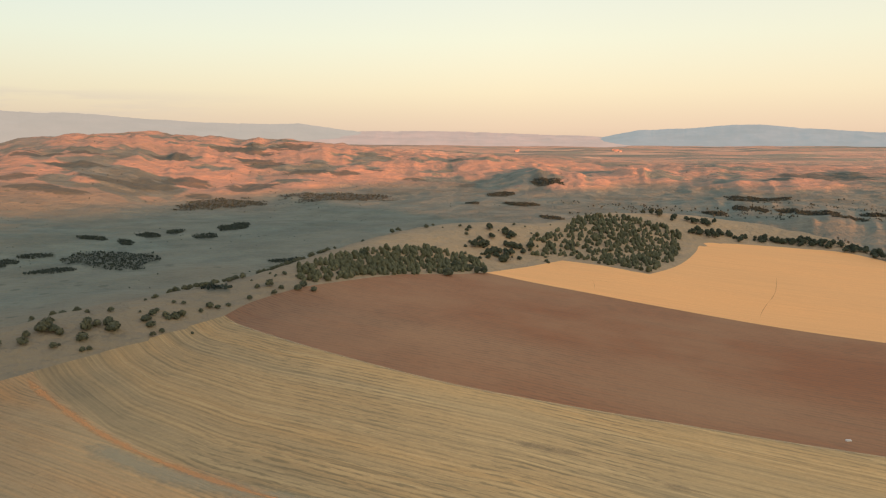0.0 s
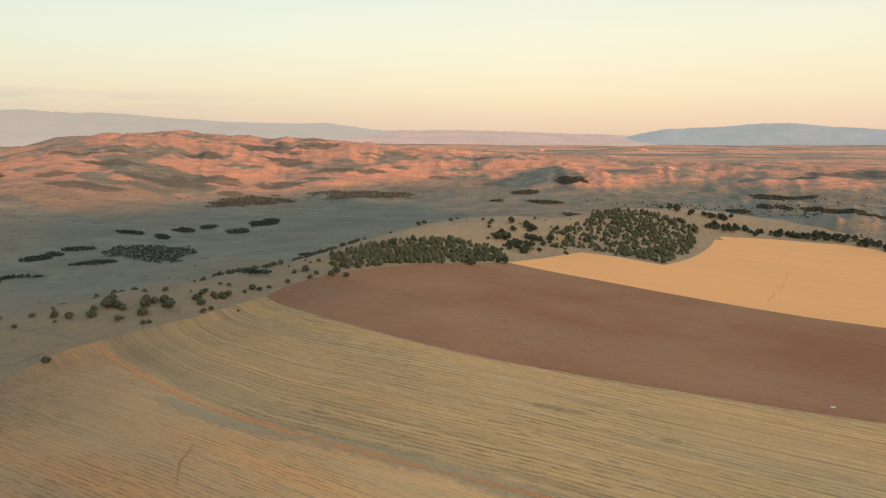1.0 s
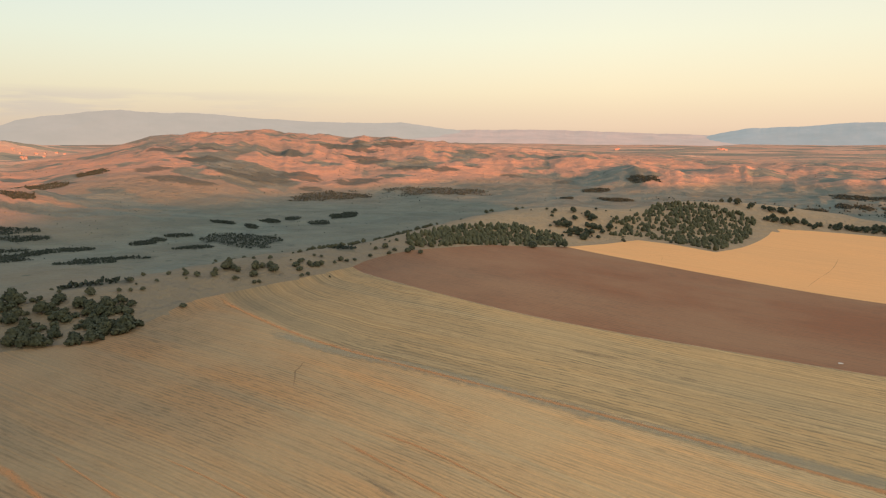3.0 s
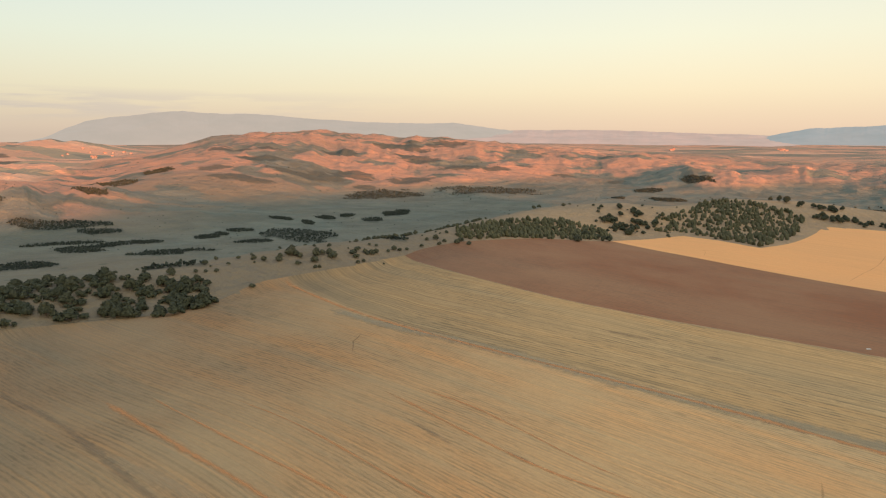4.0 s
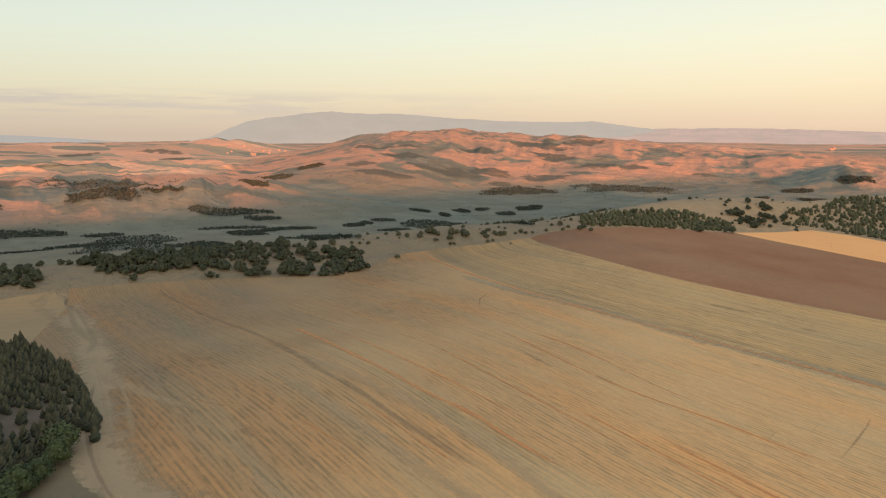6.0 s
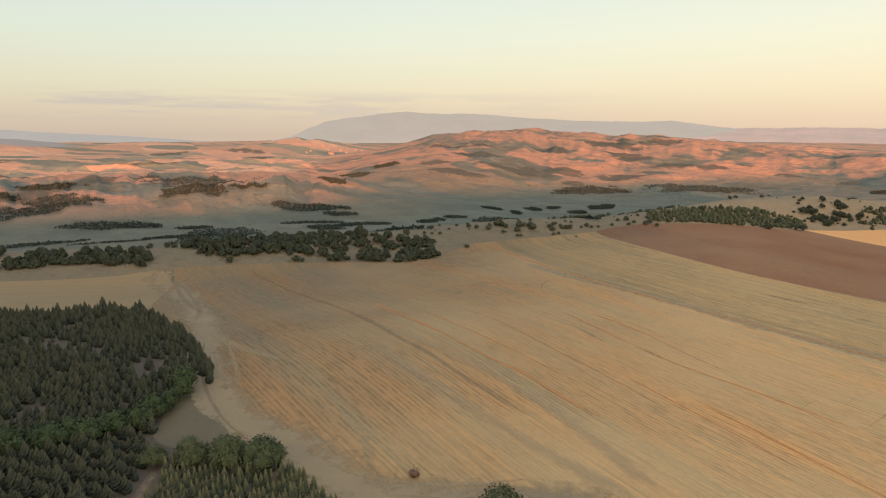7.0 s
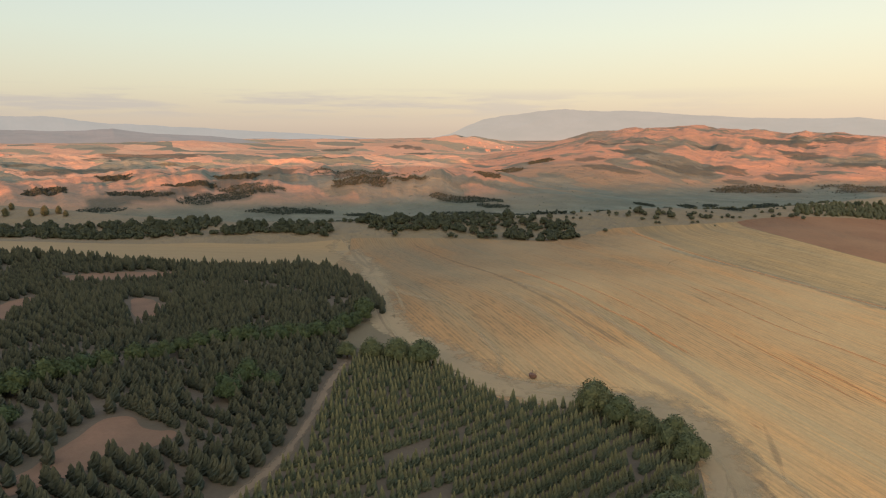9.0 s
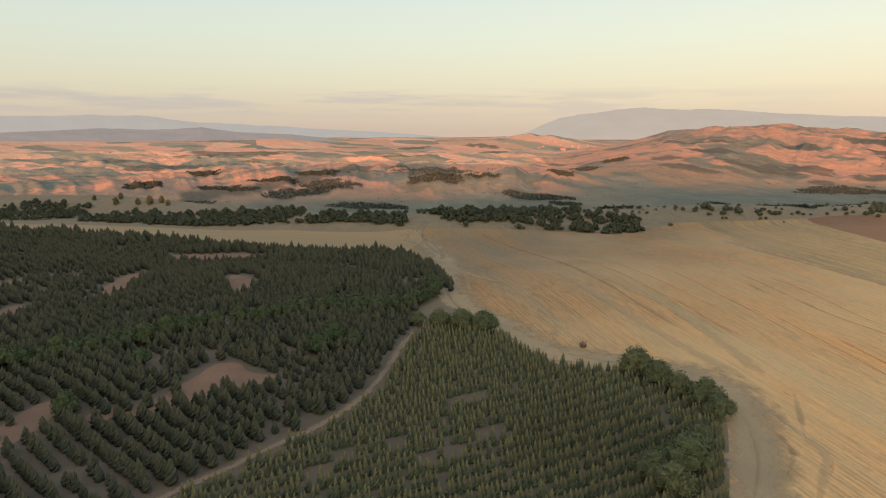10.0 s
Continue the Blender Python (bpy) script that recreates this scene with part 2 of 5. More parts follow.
class Nodes:
    """A small helper round one material's node tree."""

    def __init__(self, name, rough=0.9):
        self.mat = bpy.data.materials.new(name)
        self.mat.use_nodes = True
        self.tree = self.mat.node_tree
        self.bsdf = self.tree.nodes["Principled BSDF"]
        self.bsdf.inputs["Roughness"].default_value = rough
        self.bsdf.inputs["Specular IOR Level"].default_value = 0.15

    def add(self, kind, **props):
        n = self.tree.nodes.new(kind)
        for k, v in props.items():
            setattr(n, k, v)
        return n

    def link(self, a, b):
        self.tree.links.new(a, b)

    def place(self):
        return self.add("ShaderNodeTexCoord").outputs["Object"]

    def uv(self, name):
        return self.add("ShaderNodeUVMap", uv_map=name).outputs[0]

    def attr(self, name):
        return self.add("ShaderNodeAttribute", attribute_name=name).outputs["Fac"]

    def noise(self, vec, scale, detail=4.0, rough=0.55, stretch=(1, 1, 1), turn=0.0, shift=(0, 0, 0)):
        m = self.add("ShaderNodeMapping")
        m.inputs["Scale"].default_value = stretch
        m.inputs["Rotation"].default_value = (0, 0, radians(turn))
        m.inputs["Location"].default_value = shift
        self.link(vec, m.inputs[0])
        n = self.add("ShaderNodeTexNoise")
        n.inputs["Scale"].default_value, n.inputs["Detail"].default_value, n.inputs["Roughness"].default_value = scale, detail, rough
        self.link(m.outputs[0], n.inputs["Vector"])
        return n.outputs[0]

    def steps(self, fac, stops):
        r = self.add("ShaderNodeValToRGB")
        ramp_fill(r, stops)
        self.link(fac, r.inputs[0])
        return r.outputs[0]

    def span(self, fac, lo, hi, to=(0.0, 1.0)):
        r = self.add("ShaderNodeMapRange")
        for k, v in (("From Min", lo), ("From Max", hi), ("To Min", to[0]), ("To Max", to[1])):
            r.inputs[k].default_value = v
        self.link(fac, r.inputs["Value"])
        return r.outputs[0]

    def math(self, op, a, b):
        n = self.add("ShaderNodeMath", operation=op)
        for i, v in enumerate((a, b)):
            if isinstance(v, (int, float)):
                n.inputs[i].default_value = v
            else:
                self.link(v, n.inputs[i])
        return n.outputs[0]

    def mix(self, fac, a, b, how="MIX"):
        n = self.add("ShaderNodeMix", data_type="RGBA", blend_type=how)
        for i, v in ((0, fac), (6, a), (7, b)):
            if isinstance(v, (int, float)):
                n.inputs[i].default_value = v
            elif isinstance(v, tuple):
                n.inputs[i].default_value = (*v, 1)
            else:
                self.link(v, n.inputs[i])
        return n.outputs[2]

    def bump(self, fac, distance, strength=1.0, before=None):
        b = self.add("ShaderNodeBump")
        b.inputs["Distance"].default_value, b.inputs["Strength"].default_value = distance, strength
        self.link(fac, b.inputs["Height"])
        if before is not None:
            self.link(before, b.inputs["Normal"])
        self.link(b.outputs[0], self.bsdf.inputs["Normal"])
        return b.outputs[0]

    def done(self, colour):
        if isinstance(colour, tuple):
            self.bsdf.inputs["Base Color"].default_value = (*colour, 1)
        else:
            self.link(colour, self.bsdf.inputs["Base Color"])
        return self.mat


def field_material(name, base, tan, fleck, pale, relief=0.08, wide=0.035, fine=0.5, flecks=0.7, lines=0.5, patches=0.6, seed=0, drill=1.5, comb=0.10):
    """Worked soil or stubble. Bands, lines and broken flecks run along the field's own 'rows' map, in metres."""
    n = Nodes(name, 0.95)
    p, uv = n.place(), n.uv("rows")
    bands = n.noise(uv, 1.0, 4, 0.6, (0.005, wide, 1), shift=(seed, 1, 0))
    streaks = n.noise(uv, 1.0, 4, 0.65, (0.018, fine, 1), shift=(3, 7 + seed, 0))
    across = n.add("ShaderNodeSeparateXYZ")
    n.link(uv, across.inputs[0])
    wander = n.math("MULTIPLY", n.noise(uv, 1.0, 2, 0.5, (0.03, 0.1, 1)), 9.0)
    drills = n.math("SINE", n.math("ADD", n.math("MULTIPLY", across.outputs[1], 6.2832 / drill), wander), 0.0)
    broken = n.noise(uv, 1.0, 3, 0.65, (0.22, 1.3, 1), shift=(9, 4, 0))
    dashes = n.math("ADD", n.math("MULTIPLY", drills, comb), broken)
    patch = n.noise(p, 0.022, 4, 0.55, shift=(seed, 0, 0))
    crumb = n.noise(p, 1.3, 5, 0.7)
    c = n.mix(n.span(bands, 0.36, 0.64), tan, base)
    c = n.mix(n.math("MULTIPLY", n.span(patch, 0.42, 0.62), patches), c, tan)
    c = n.mix(n.math("MULTIPLY", n.span(streaks, 0.50, 0.70), lines), c, pale)
    worn = n.math("MULTIPLY", n.span(dashes, 0.50, 0.66), n.span(patch, 0.66, 0.44))
    c = n.mix(n.math("MULTIPLY", worn, flecks), c, fleck)
    c = n.mix(n.math("MULTIPLY", n.span(streaks, 0.46, 0.30), lines * 0.8), c, fleck)
    c = n.mix(n.span(crumb, 0.35, 0.75, (0.0, 0.30)), c, fleck)
    # light gradient painted in: fields brighten towards the east, darken in the west
    light_grade = n.math("ADD", n.attr("east_light"), n.math("MULTIPLY", n.math("SUBTRACT", patch, 0.5), 0.7))
    c = n.mix(1.0, c, n.mix(n.span(light_grade, 0.1, 0.9), (0.62, 0.63, 0.64), (1.46, 1.34, 1.14)), "MULTIPLY")
    b = n.bump(n.math("ADD", streaks, n.math("MULTIPLY", dashes, 0.5)), relief * 2)
    n.bump(crumb, relief, 1.0, b)
    return n.done(c)


M_NEAR = field_material("stubble", (0.475, 0.264, 0.112), (0.345, 0.260, 0.146), (0.18, 0.138, 0.074), (0.56, 0.318, 0.126), 0.16, 0.10, 1.5, 0.62, 0.48, 0.70, 2, 0.85, 0.10)
M_STRIPE = field_material("pale_stubble", (0.345, 0.225, 0.102), (0.270, 0.202, 0.110), (0.128, 0.104, 0.060), (0.420, 0.305, 0.154), 0.08, 0.09, 0.8, 0.7, 0.75, 0.25, 5)
M_STRIP = field_material("straw_stubble", (0.455, 0.318, 0.158), (0.40, 0.290, 0.150), (0.30, 0.22, 0.118), (0.50, 0.355, 0.186), 0.06, 0.12, 0.7, 0.4, 0.4, 0.4, 14)
M_PLOUGH = field_material("ploughed_soil", (0.172, 0.076, 0.038), (0.200, 0.117, 0.067), (0.090, 0.060, 0.041), (0.210, 0.090, 0.043), 0.06, 0.02, 0.7, 0.5, 0.35, 0.8, 8)
# the wheat's low-sun glow is mixed into its colour
M_WHEAT = field_material("ripe_stubble", (0.52, 0.272, 0.112), (0.47, 0.258, 0.112), (0.37, 0.21, 0.094), (0.56, 0.32, 0.138), 0.03, 0.03, 0.7, 0.3, 0.35, 0.5, 11)


def dirt_material(name, a, b, soft=0.0):
    """Bare dirt; soft: its edge thins out into what lies under it."""
    n = Nodes(name, 0.95)
    p = n.place()
    big, small = n.noise(p, 0.12, 4), n.noise(p, 1.6, 5, 0.7)
    n.bump(small, 0.12)
    if soft:
        thin = n.math("ADD", n.attr("edge"), n.math("MULTIPLY", n.math("SUBTRACT", n.noise(p, 0.45, 4, 0.65), 0.5), 1.5))
        n.link(n.span(thin, 0.95, 0.25, (0.0, soft)), n.bsdf.inputs["Alpha"])
    return n.done(n.mix(n.span(small, 0.3, 0.7, (0, 0.2 if soft else 0.5)), n.mix(n.span(big, 0.35, 0.65), a, b), tuple(v * 0.65 for v in a)))


M_TRACK = dirt_material("driven_dirt", (0.365, 0.275, 0.155), (0.30, 0.235, 0.14), 0.8)
M_DARKTRACK = dirt_material("turned_dirt", (0.27, 0.205, 0.125), (0.24, 0.18, 0.11), 0.34)
M_RILL = dirt_material("rill_soil", (0.20, 0.13, 0.075), (0.17, 0.11, 0.065), 0.3)
M_FLOOR = dirt_material("forest_soil", (0.125, 0.098, 0.066), (0.10, 0.085, 0.056))
M_BARE = dirt_material("bare_red_soil", (0.220, 0.130, 0.080), (0.158, 0.102, 0.064))
M_DRYGRASS = dirt_material("dry_grass_gap", (0.165, 0.135, 0.08), (0.14, 0.115, 0.07))
M_PATH = dirt_material("sandy_path", (0.25, 0.185, 0.115), (0.20, 0.15, 0.095), 0.85)


def land_material():
    """Dry grassland; one mask is how green, scrubby and shade-dark a spot is, 'plain' how much of it is divided into
    plots paled for haze.
    """
    n = Nodes("dry_grassland", 0.95)
    p = n.place()
    big, mid, small = n.noise(p, 0.004, 5, 0.6), n.noise(p, 0.03, 5, 0.6), n.noise(p, 0.35, 5, 0.65)
    c = n.mix(n.span(big, 0.38, 0.62), (0.198, 0.150, 0.092), (0.156, 0.138, 0.090))
    c = n.mix(n.span(mid, 0.40, 0.70, (0, 0.6)), c, (0.146, 0.120, 0.076))
    # reddish sunlit tone painted on the hills
    c = n.mix(n.math("MULTIPLY", n.attr("red"), 0.8), c, n.mix(n.span(mid, 0.35, 0.7), (0.44, 0.232, 0.142), (0.35, 0.202, 0.128)))
    # tawny tone on the knolls along the rim
    c = n.mix(n.attr("ochre"), c, n.mix(n.span(mid, 0.35, 0.7), (0.36, 0.245, 0.130), (0.285, 0.205, 0.115)))
    brush = n.noise(p, 0.011, 7, 0.68)
    c = n.mix(n.math("MULTIPLY", n.span(brush, 0.53, 0.63), n.math("MULTIPLY", n.attr("red"), 0.65)), c, (0.20, 0.155, 0.11))
    # scrub green, blued for haze and darkened for the valley's shade
    c = n.mix(n.attr("scrub_shade"), c, n.mix(n.span(mid, 0.35, 0.65), (0.130, 0.154, 0.118), (0.088, 0.110, 0.086)))
    # random brush, deepened to stand for the valley's relief shading
    c = n.mix(n.math("MULTIPLY", n.span(brush, 0.49, 0.60), n.math("MULTIPLY", n.attr("scrub_shade"), 0.6)), c, (0.066, 0.076, 0.056))
    spots = n.add("ShaderNodeTexVoronoi")
    spots.inputs["Scale"].default_value = 0.055
    n.link(p, spots.inputs["Vector"])
    dots = n.math("MULTIPLY", n.span(spots.outputs["Distance"], 0.20, 0.13), n.span(n.noise(p, 0.0075, 5, 0.65, shift=(4, 9, 0)), 0.50, 0.56))
    c = n.mix(n.math("MULTIPLY", dots, n.math("MULTIPLY", n.attr("away"), 0.85)), c, (0.070, 0.080, 0.056))
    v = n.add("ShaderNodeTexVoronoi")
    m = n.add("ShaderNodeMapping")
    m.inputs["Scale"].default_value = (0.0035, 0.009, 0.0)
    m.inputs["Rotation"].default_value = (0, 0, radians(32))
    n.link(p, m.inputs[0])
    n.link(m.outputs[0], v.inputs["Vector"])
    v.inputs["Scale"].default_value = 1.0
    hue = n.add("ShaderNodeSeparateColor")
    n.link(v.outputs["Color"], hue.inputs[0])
    # plot colours kept pale to stand in for distance haze
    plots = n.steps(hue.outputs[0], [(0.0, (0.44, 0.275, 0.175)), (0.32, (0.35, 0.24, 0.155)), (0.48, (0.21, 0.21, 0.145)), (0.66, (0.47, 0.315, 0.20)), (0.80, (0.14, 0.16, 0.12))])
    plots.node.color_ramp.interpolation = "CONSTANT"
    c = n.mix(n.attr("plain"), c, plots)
    c = n.mix(n.span(small, 0.35, 0.75, (0, 0.4)), c, (0.20, 0.16, 0.09))
    # dark tone of the woods, shared by the painted hill shade
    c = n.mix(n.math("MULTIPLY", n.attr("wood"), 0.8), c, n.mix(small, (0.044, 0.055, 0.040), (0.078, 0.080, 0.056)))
    b = n.bump(n.noise(p, 0.02, 6, 0.62), 10.0)
    b = n.bump(n.noise(p, 0.11, 5, 0.6), 1.4, 1.0, b)
    n.bump(small, 0.5, 1.0, b)
    return n.done(c)


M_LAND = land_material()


def leaf_material(name, a, b, c, lit_top=None):
    n = Nodes(name, 0.8)
    p = n.place()
    who = n.add("ShaderNodeObjectInfo").outputs["Random"]
    own = n.math("FRACT", n.math("ADD", who, n.attr("tint")), 0.0)
    col = n.mix(own, a, b)
    col = n.mix(n.span(n.noise(p, 1.7, 3), 0.4, 0.65), col, c)
    # crown tops painted lighter as if lit, with the yellow of new shoots
    if lit_top:
        col = n.mix(n.span(n.attr("top_light"), 0.45, 1.0, (0.0, 0.75)), col, lit_top)
    n.bsdf.inputs["Specular IOR Level"].default_value = 0.2
    return n.done(col)


M_NEEDLE = leaf_material("pine_needles", (0.036, 0.046, 0.030), (0.060, 0.060, 0.037), (0.027, 0.037, 0.027), (0.084, 0.086, 0.050))
# yellower young needles of the field-side rows, brightened as if sunlit
M_NEEDLE_YOUNG_SUN = leaf_material("young_sunlit_pine_needles", (0.066, 0.082, 0.045), (0.096, 0.100, 0.052), (0.046, 0.062, 0.040), (0.205, 0.188, 0.088))
M_NEEDLE_RIDGE = leaf_material("dark_pine_needles", (0.084, 0.088, 0.046), (0.112, 0.104, 0.052), (0.062, 0.072, 0.041))
M_BUSH = leaf_material("dull_bush_leaves", (0.066, 0.074, 0.044), (0.090, 0.090, 0.050), (0.052, 0.060, 0.038))
M_LEAF = leaf_material("oak_leaves", (0.046, 0.056, 0.033), (0.066, 0.070, 0.038), (0.036, 0.046, 0.028))
M_GREEN = leaf_material("green_leaves", (0.044, 0.066, 0.027), (0.066, 0.082, 0.032), (0.032, 0.050, 0.022))
# lighter copy of the oak leaves, warm light on the edge trees painted in
M_OAK = leaf_material("sunny_oak_leaves", (0.076, 0.092, 0.040), (0.112, 0.114, 0.050), (0.056, 0.072, 0.034))
M_WOODS = leaf_material("far_woods_leaves", (0.030, 0.042, 0.032), (0.040, 0.050, 0.036), (0.026, 0.037, 0.029))


def bark_material():
    n = Nodes("bark", 0.95)
    g = n.noise(n.place(), 3.0, 5, 0.7, (1, 1, 0.25))
    n.bump(g, 0.04)
    return n.done(n.mix(g, (0.07, 0.05, 0.035), (0.15, 0.11, 0.08)))


M_BARK = bark_material()


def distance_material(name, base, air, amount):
    """Far mountains: relief lit by the sun, kilometres of bright air put in as emission."""
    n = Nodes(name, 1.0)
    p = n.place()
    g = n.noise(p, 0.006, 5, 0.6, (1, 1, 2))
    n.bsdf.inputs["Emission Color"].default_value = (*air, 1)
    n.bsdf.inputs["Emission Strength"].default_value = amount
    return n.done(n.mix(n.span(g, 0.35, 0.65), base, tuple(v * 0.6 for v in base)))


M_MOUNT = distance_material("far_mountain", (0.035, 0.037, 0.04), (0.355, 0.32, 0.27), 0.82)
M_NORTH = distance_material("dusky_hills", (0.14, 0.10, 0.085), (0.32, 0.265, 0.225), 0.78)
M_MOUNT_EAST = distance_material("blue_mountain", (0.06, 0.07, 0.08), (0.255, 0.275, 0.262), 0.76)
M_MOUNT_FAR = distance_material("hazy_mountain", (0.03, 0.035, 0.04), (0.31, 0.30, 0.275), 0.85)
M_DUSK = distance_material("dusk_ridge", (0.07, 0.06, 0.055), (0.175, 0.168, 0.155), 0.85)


def plain_material(name, a, b, scale=2.0, rough=0.9):
    n = Nodes(name, rough)
    g = n.noise(n.place(), scale, 5, 0.65)
    n.bump(g, 0.05)
    return n.done(n.mix(g, a, b))


M_STREAK = dirt_material("red_straw_soil", (0.64, 0.29, 0.105), (0.58, 0.28, 0.11), 0.52)
M_GREYBAND = dirt_material("grey_green_stubble", (0.37, 0.315, 0.190), (0.34, 0.30, 0.19), 0.5)
M_STRAW = dirt_material("pale_straw", (0.47, 0.36, 0.205), (0.43, 0.33, 0.185), 0.36)
M_BRUSH = plain_material("dead_brushwood", (0.10, 0.055, 0.04), (0.20, 0.12, 0.09), 3.0)
M_CHALK = plain_material("pale_stone", (0.45, 0.42, 0.36), (0.58, 0.55, 0.48), 3.0)
M_WALL = plain_material("pale_plaster", (0.20, 0.185, 0.17), (0.26, 0.24, 0.22), 0.3)
M_TILES = plain_material("red_roof_tiles", (0.33, 0.15, 0.10), (0.42, 0.21, 0.14), 0.5)

# ---- building blocks ----


def mesh_of(name, v, f, mat, smooth_shade=False, uv=None, attrs=()):
    """A mesh from arrays of places and of triangles or quads."""
    v, f = np.asarray(v, np.float32), np.asarray(f, np.int32)
    me = bpy.data.meshes.new(name)
    k = f.shape[1]
    me.vertices.add(len(v))
    me.vertices.foreach_set("co", v.ravel())
    me.loops.add(f.size)
    me.loops.foreach_set("vertex_index", f.ravel())
    me.polygons.add(len(f))
    me.polygons.foreach_set("loop_start", np.arange(0, f.size, k, dtype=np.int32))
    me.polygons.foreach_set("loop_total", np.full(len(f), k, np.int32))
    if uv is not None:
        layer = me.uv_layers.new(name="rows")
        layer.data.foreach_set("uv", np.asarray(uv, np.float32)[f.ravel()].ravel())
    for key, values in attrs:
        a = me.attributes.new(key, "FLOAT", "POINT")
        a.data.foreach_set("value", np.asarray(values, np.float32))
    me.update(calc_edges=True)
    me.polygons.foreach_set("use_smooth", np.full(len(f), smooth_shade))
    me.materials.append(mat)
    return me


def part(name, me, parent, label=""):
    ob = new(name, me)
    ob.parent = parent
    if label:
        tagged(ob, label)
    return ob


def inside(poly, x, y):
    poly = np.asarray(poly, float)
    hit = np.zeros(np.shape(x), bool)
    for (x0, y0), (x1, y1) in zip(poly, np.roll(poly, -1, 0)):
        with np.errstate(divide="ignore", invalid="ignore"):
            hit ^= ((y0 > y) != (y1 > y)) & (x < (x1 - x0) * (y - y0) / (y1 - y0) + x0)
    return hit


def line_distance(line, x, y):
    line, best = np.asarray(line, float), np.full(np.shape(x), 1e9)
    for a, b in zip(line[:-1], line[1:]):
        d = b - a
        k = np.clip(((x - a[0]) * d[0] + (y - a[1]) * d[1]) / max(d @ d, 1e-9), 0, 1)
        best = np.minimum(best, np.hypot(x - a[0] - k * d[0], y - a[1] - k * d[1]))
    return best


def soften(line, step=3.0, closed=False):
    """A line's corners rounded off and the line divided into short steps."""
    p = np.asarray(line, float)
    for _ in range(2):
        q = []
        ends = zip(p, np.roll(p, -1, 0)) if closed else zip(p[:-1], p[1:])
        for a, b in ends:
            q += [a * 0.75 + b * 0.25, a * 0.25 + b * 0.75]
        p = np.array(q) if closed else np.array([p[0], *q[1:-1], p[-1]])
    out = []
    ends = zip(p, np.roll(p, -1, 0)) if closed else zip(p[:-1], p[1:])
    for a, b in ends:
        k = max(1, int(np.hypot(*(b - a)) / step))
        out += [a + (b - a) * i / k for i in range(k)]
    if not closed:
        out.append(p[-1])
    return np.array(out)


# ---- field lines ----
PLOUGH_LOW = soften([(-60, 186), (-44, 171), (-25, 158), (0, 145), (23, 138), (47, 130), (67, 123), (85, 118), (140, 104), (220, 85), (330, 60)])
PLOUGH_UP = soften([(-60, 186), (-56, 203), (-45, 220), (-32, 234), (-17, 250), (-8, 256), (4, 261), (17, 270)])
WHEAT_LOW = soften([(17, 270), (44, 249), (79, 226), (107, 207), (129, 196), (190, 166), (300, 120)])
WHEAT_UP = [(17, 270), (35, 288), (53, 304), (68, 292), (84, 278), *soften([(84, 278), (102, 296), (121, 328), (130, 350), (140, 356), (160, 352), (181, 346), (194, 337), (204, 317), (216, 278), (260, 205), (300, 165), (300, 120)])]
STRIPE_LOW = soften([(-86, 140), (-57, 112), (-37, 99.5), (-12, 91), (12, 83), (32, 74), (54, 62), (90, 45), (150, 20), (240, -15)])
FIELD_WEST = soften([(-86, 140), (-92, 130), (-94, 112), (-98, 99), (-113, 88), (-132, 71), (-157, 45), (-170, 25), (-206, -4), (-255, -45), (-310, -95)])
STAND_EDGE = [(-310, -112), (-267, -86), (-228, -57), (-170, -22), (-121, 8), *soften([(-121, 8), (-95, -1.5), (-70, -16), (-55.5, -29.5), (-52, -42), (-30, -39), (-19, -44), (-10, -44), (-2, -34), (12, -34), (18, -43), (24, -55), (31, -68), (40, -92), (34, -130)])]


def row_map(x, y, bend):
    """Metres along and across the rows of a field whose rows bend as its border does."""
    if bend is None:
        return np.stack([x * 0.76 + y * 0.65, y * 0.76 - x * 0.65], -1)
    curve = np.interp(x, [-90, -58, -37, -12, 12, 54, 90, 240], [146, 113, 99.5, 91, 83, 62, 45, -15]) * bend + (1 - bend) * (-0.53 * x + 60)
    return np.stack([x * 1.12, (y - curve) * 0.87], -1)


def field(name, outline, mat, bend, label, category, lift=0.0, step=3.0):
    """A field's surface: its outline filled with an even net that follows the land."""
    from mathutils.geometry import delaunay_2d_cdt
    outline = np.asarray(outline, float)
    keep = [i for i in range(len(outline)) if np.hypot(*(outline[i] - outline[i - 1])) > 0.05]
    outline = outline[keep]
    x0, y0, x1, y1 = *outline.min(0), *outline.max(0)
    gx, gy = np.meshgrid(np.arange(x0, x1, step), np.arange(y0, y1, step))
    gx, gy = gx.ravel() + np.random.uniform(-0.6, 0.6, gx.size), gy.ravel() + np.random.uniform(-0.6, 0.6, gy.size)
    ok = inside(outline, gx, gy) & (line_distance([*outline, outline[0]], gx, gy) > step * 0.5)
    pts = np.concatenate([outline, np.stack([gx[ok], gy[ok]], -1)])
    k = len(outline)
    v2, _, f, *_ = delaunay_2d_cdt([Vector(p) for p in pts], [], [list(range(k))], 1, 1e-4)
    v2 = np.array([tuple(p) for p in v2])
    tri = np.array([t for t in f if len(t) == 3])
    a, b, c = v2[tri[:, 0]], v2[tri[:, 1]], v2[tri[:, 2]]
    flip = ((b - a)[:, 0] * (c - a)[:, 1] - (b - a)[:, 1] * (c - a)[:, 0]) < 0
    tri[flip] = tri[flip][:, ::-1]
    z = ground(v2[:, 0], v2[:, 1]) + lift
    # the point mask carries the painted light gradient, rising eastwards
    ob = new(name, mesh_of(name, np.column_stack([v2, z]), tri, mat, True, row_map(v2[:, 0], v2[:, 1], bend), (("east_light", smooth(-125, 65, v2[:, 0] + 0.15 * v2[:, 1])),)))
    return tagged(ob, label, category, kind="structure")


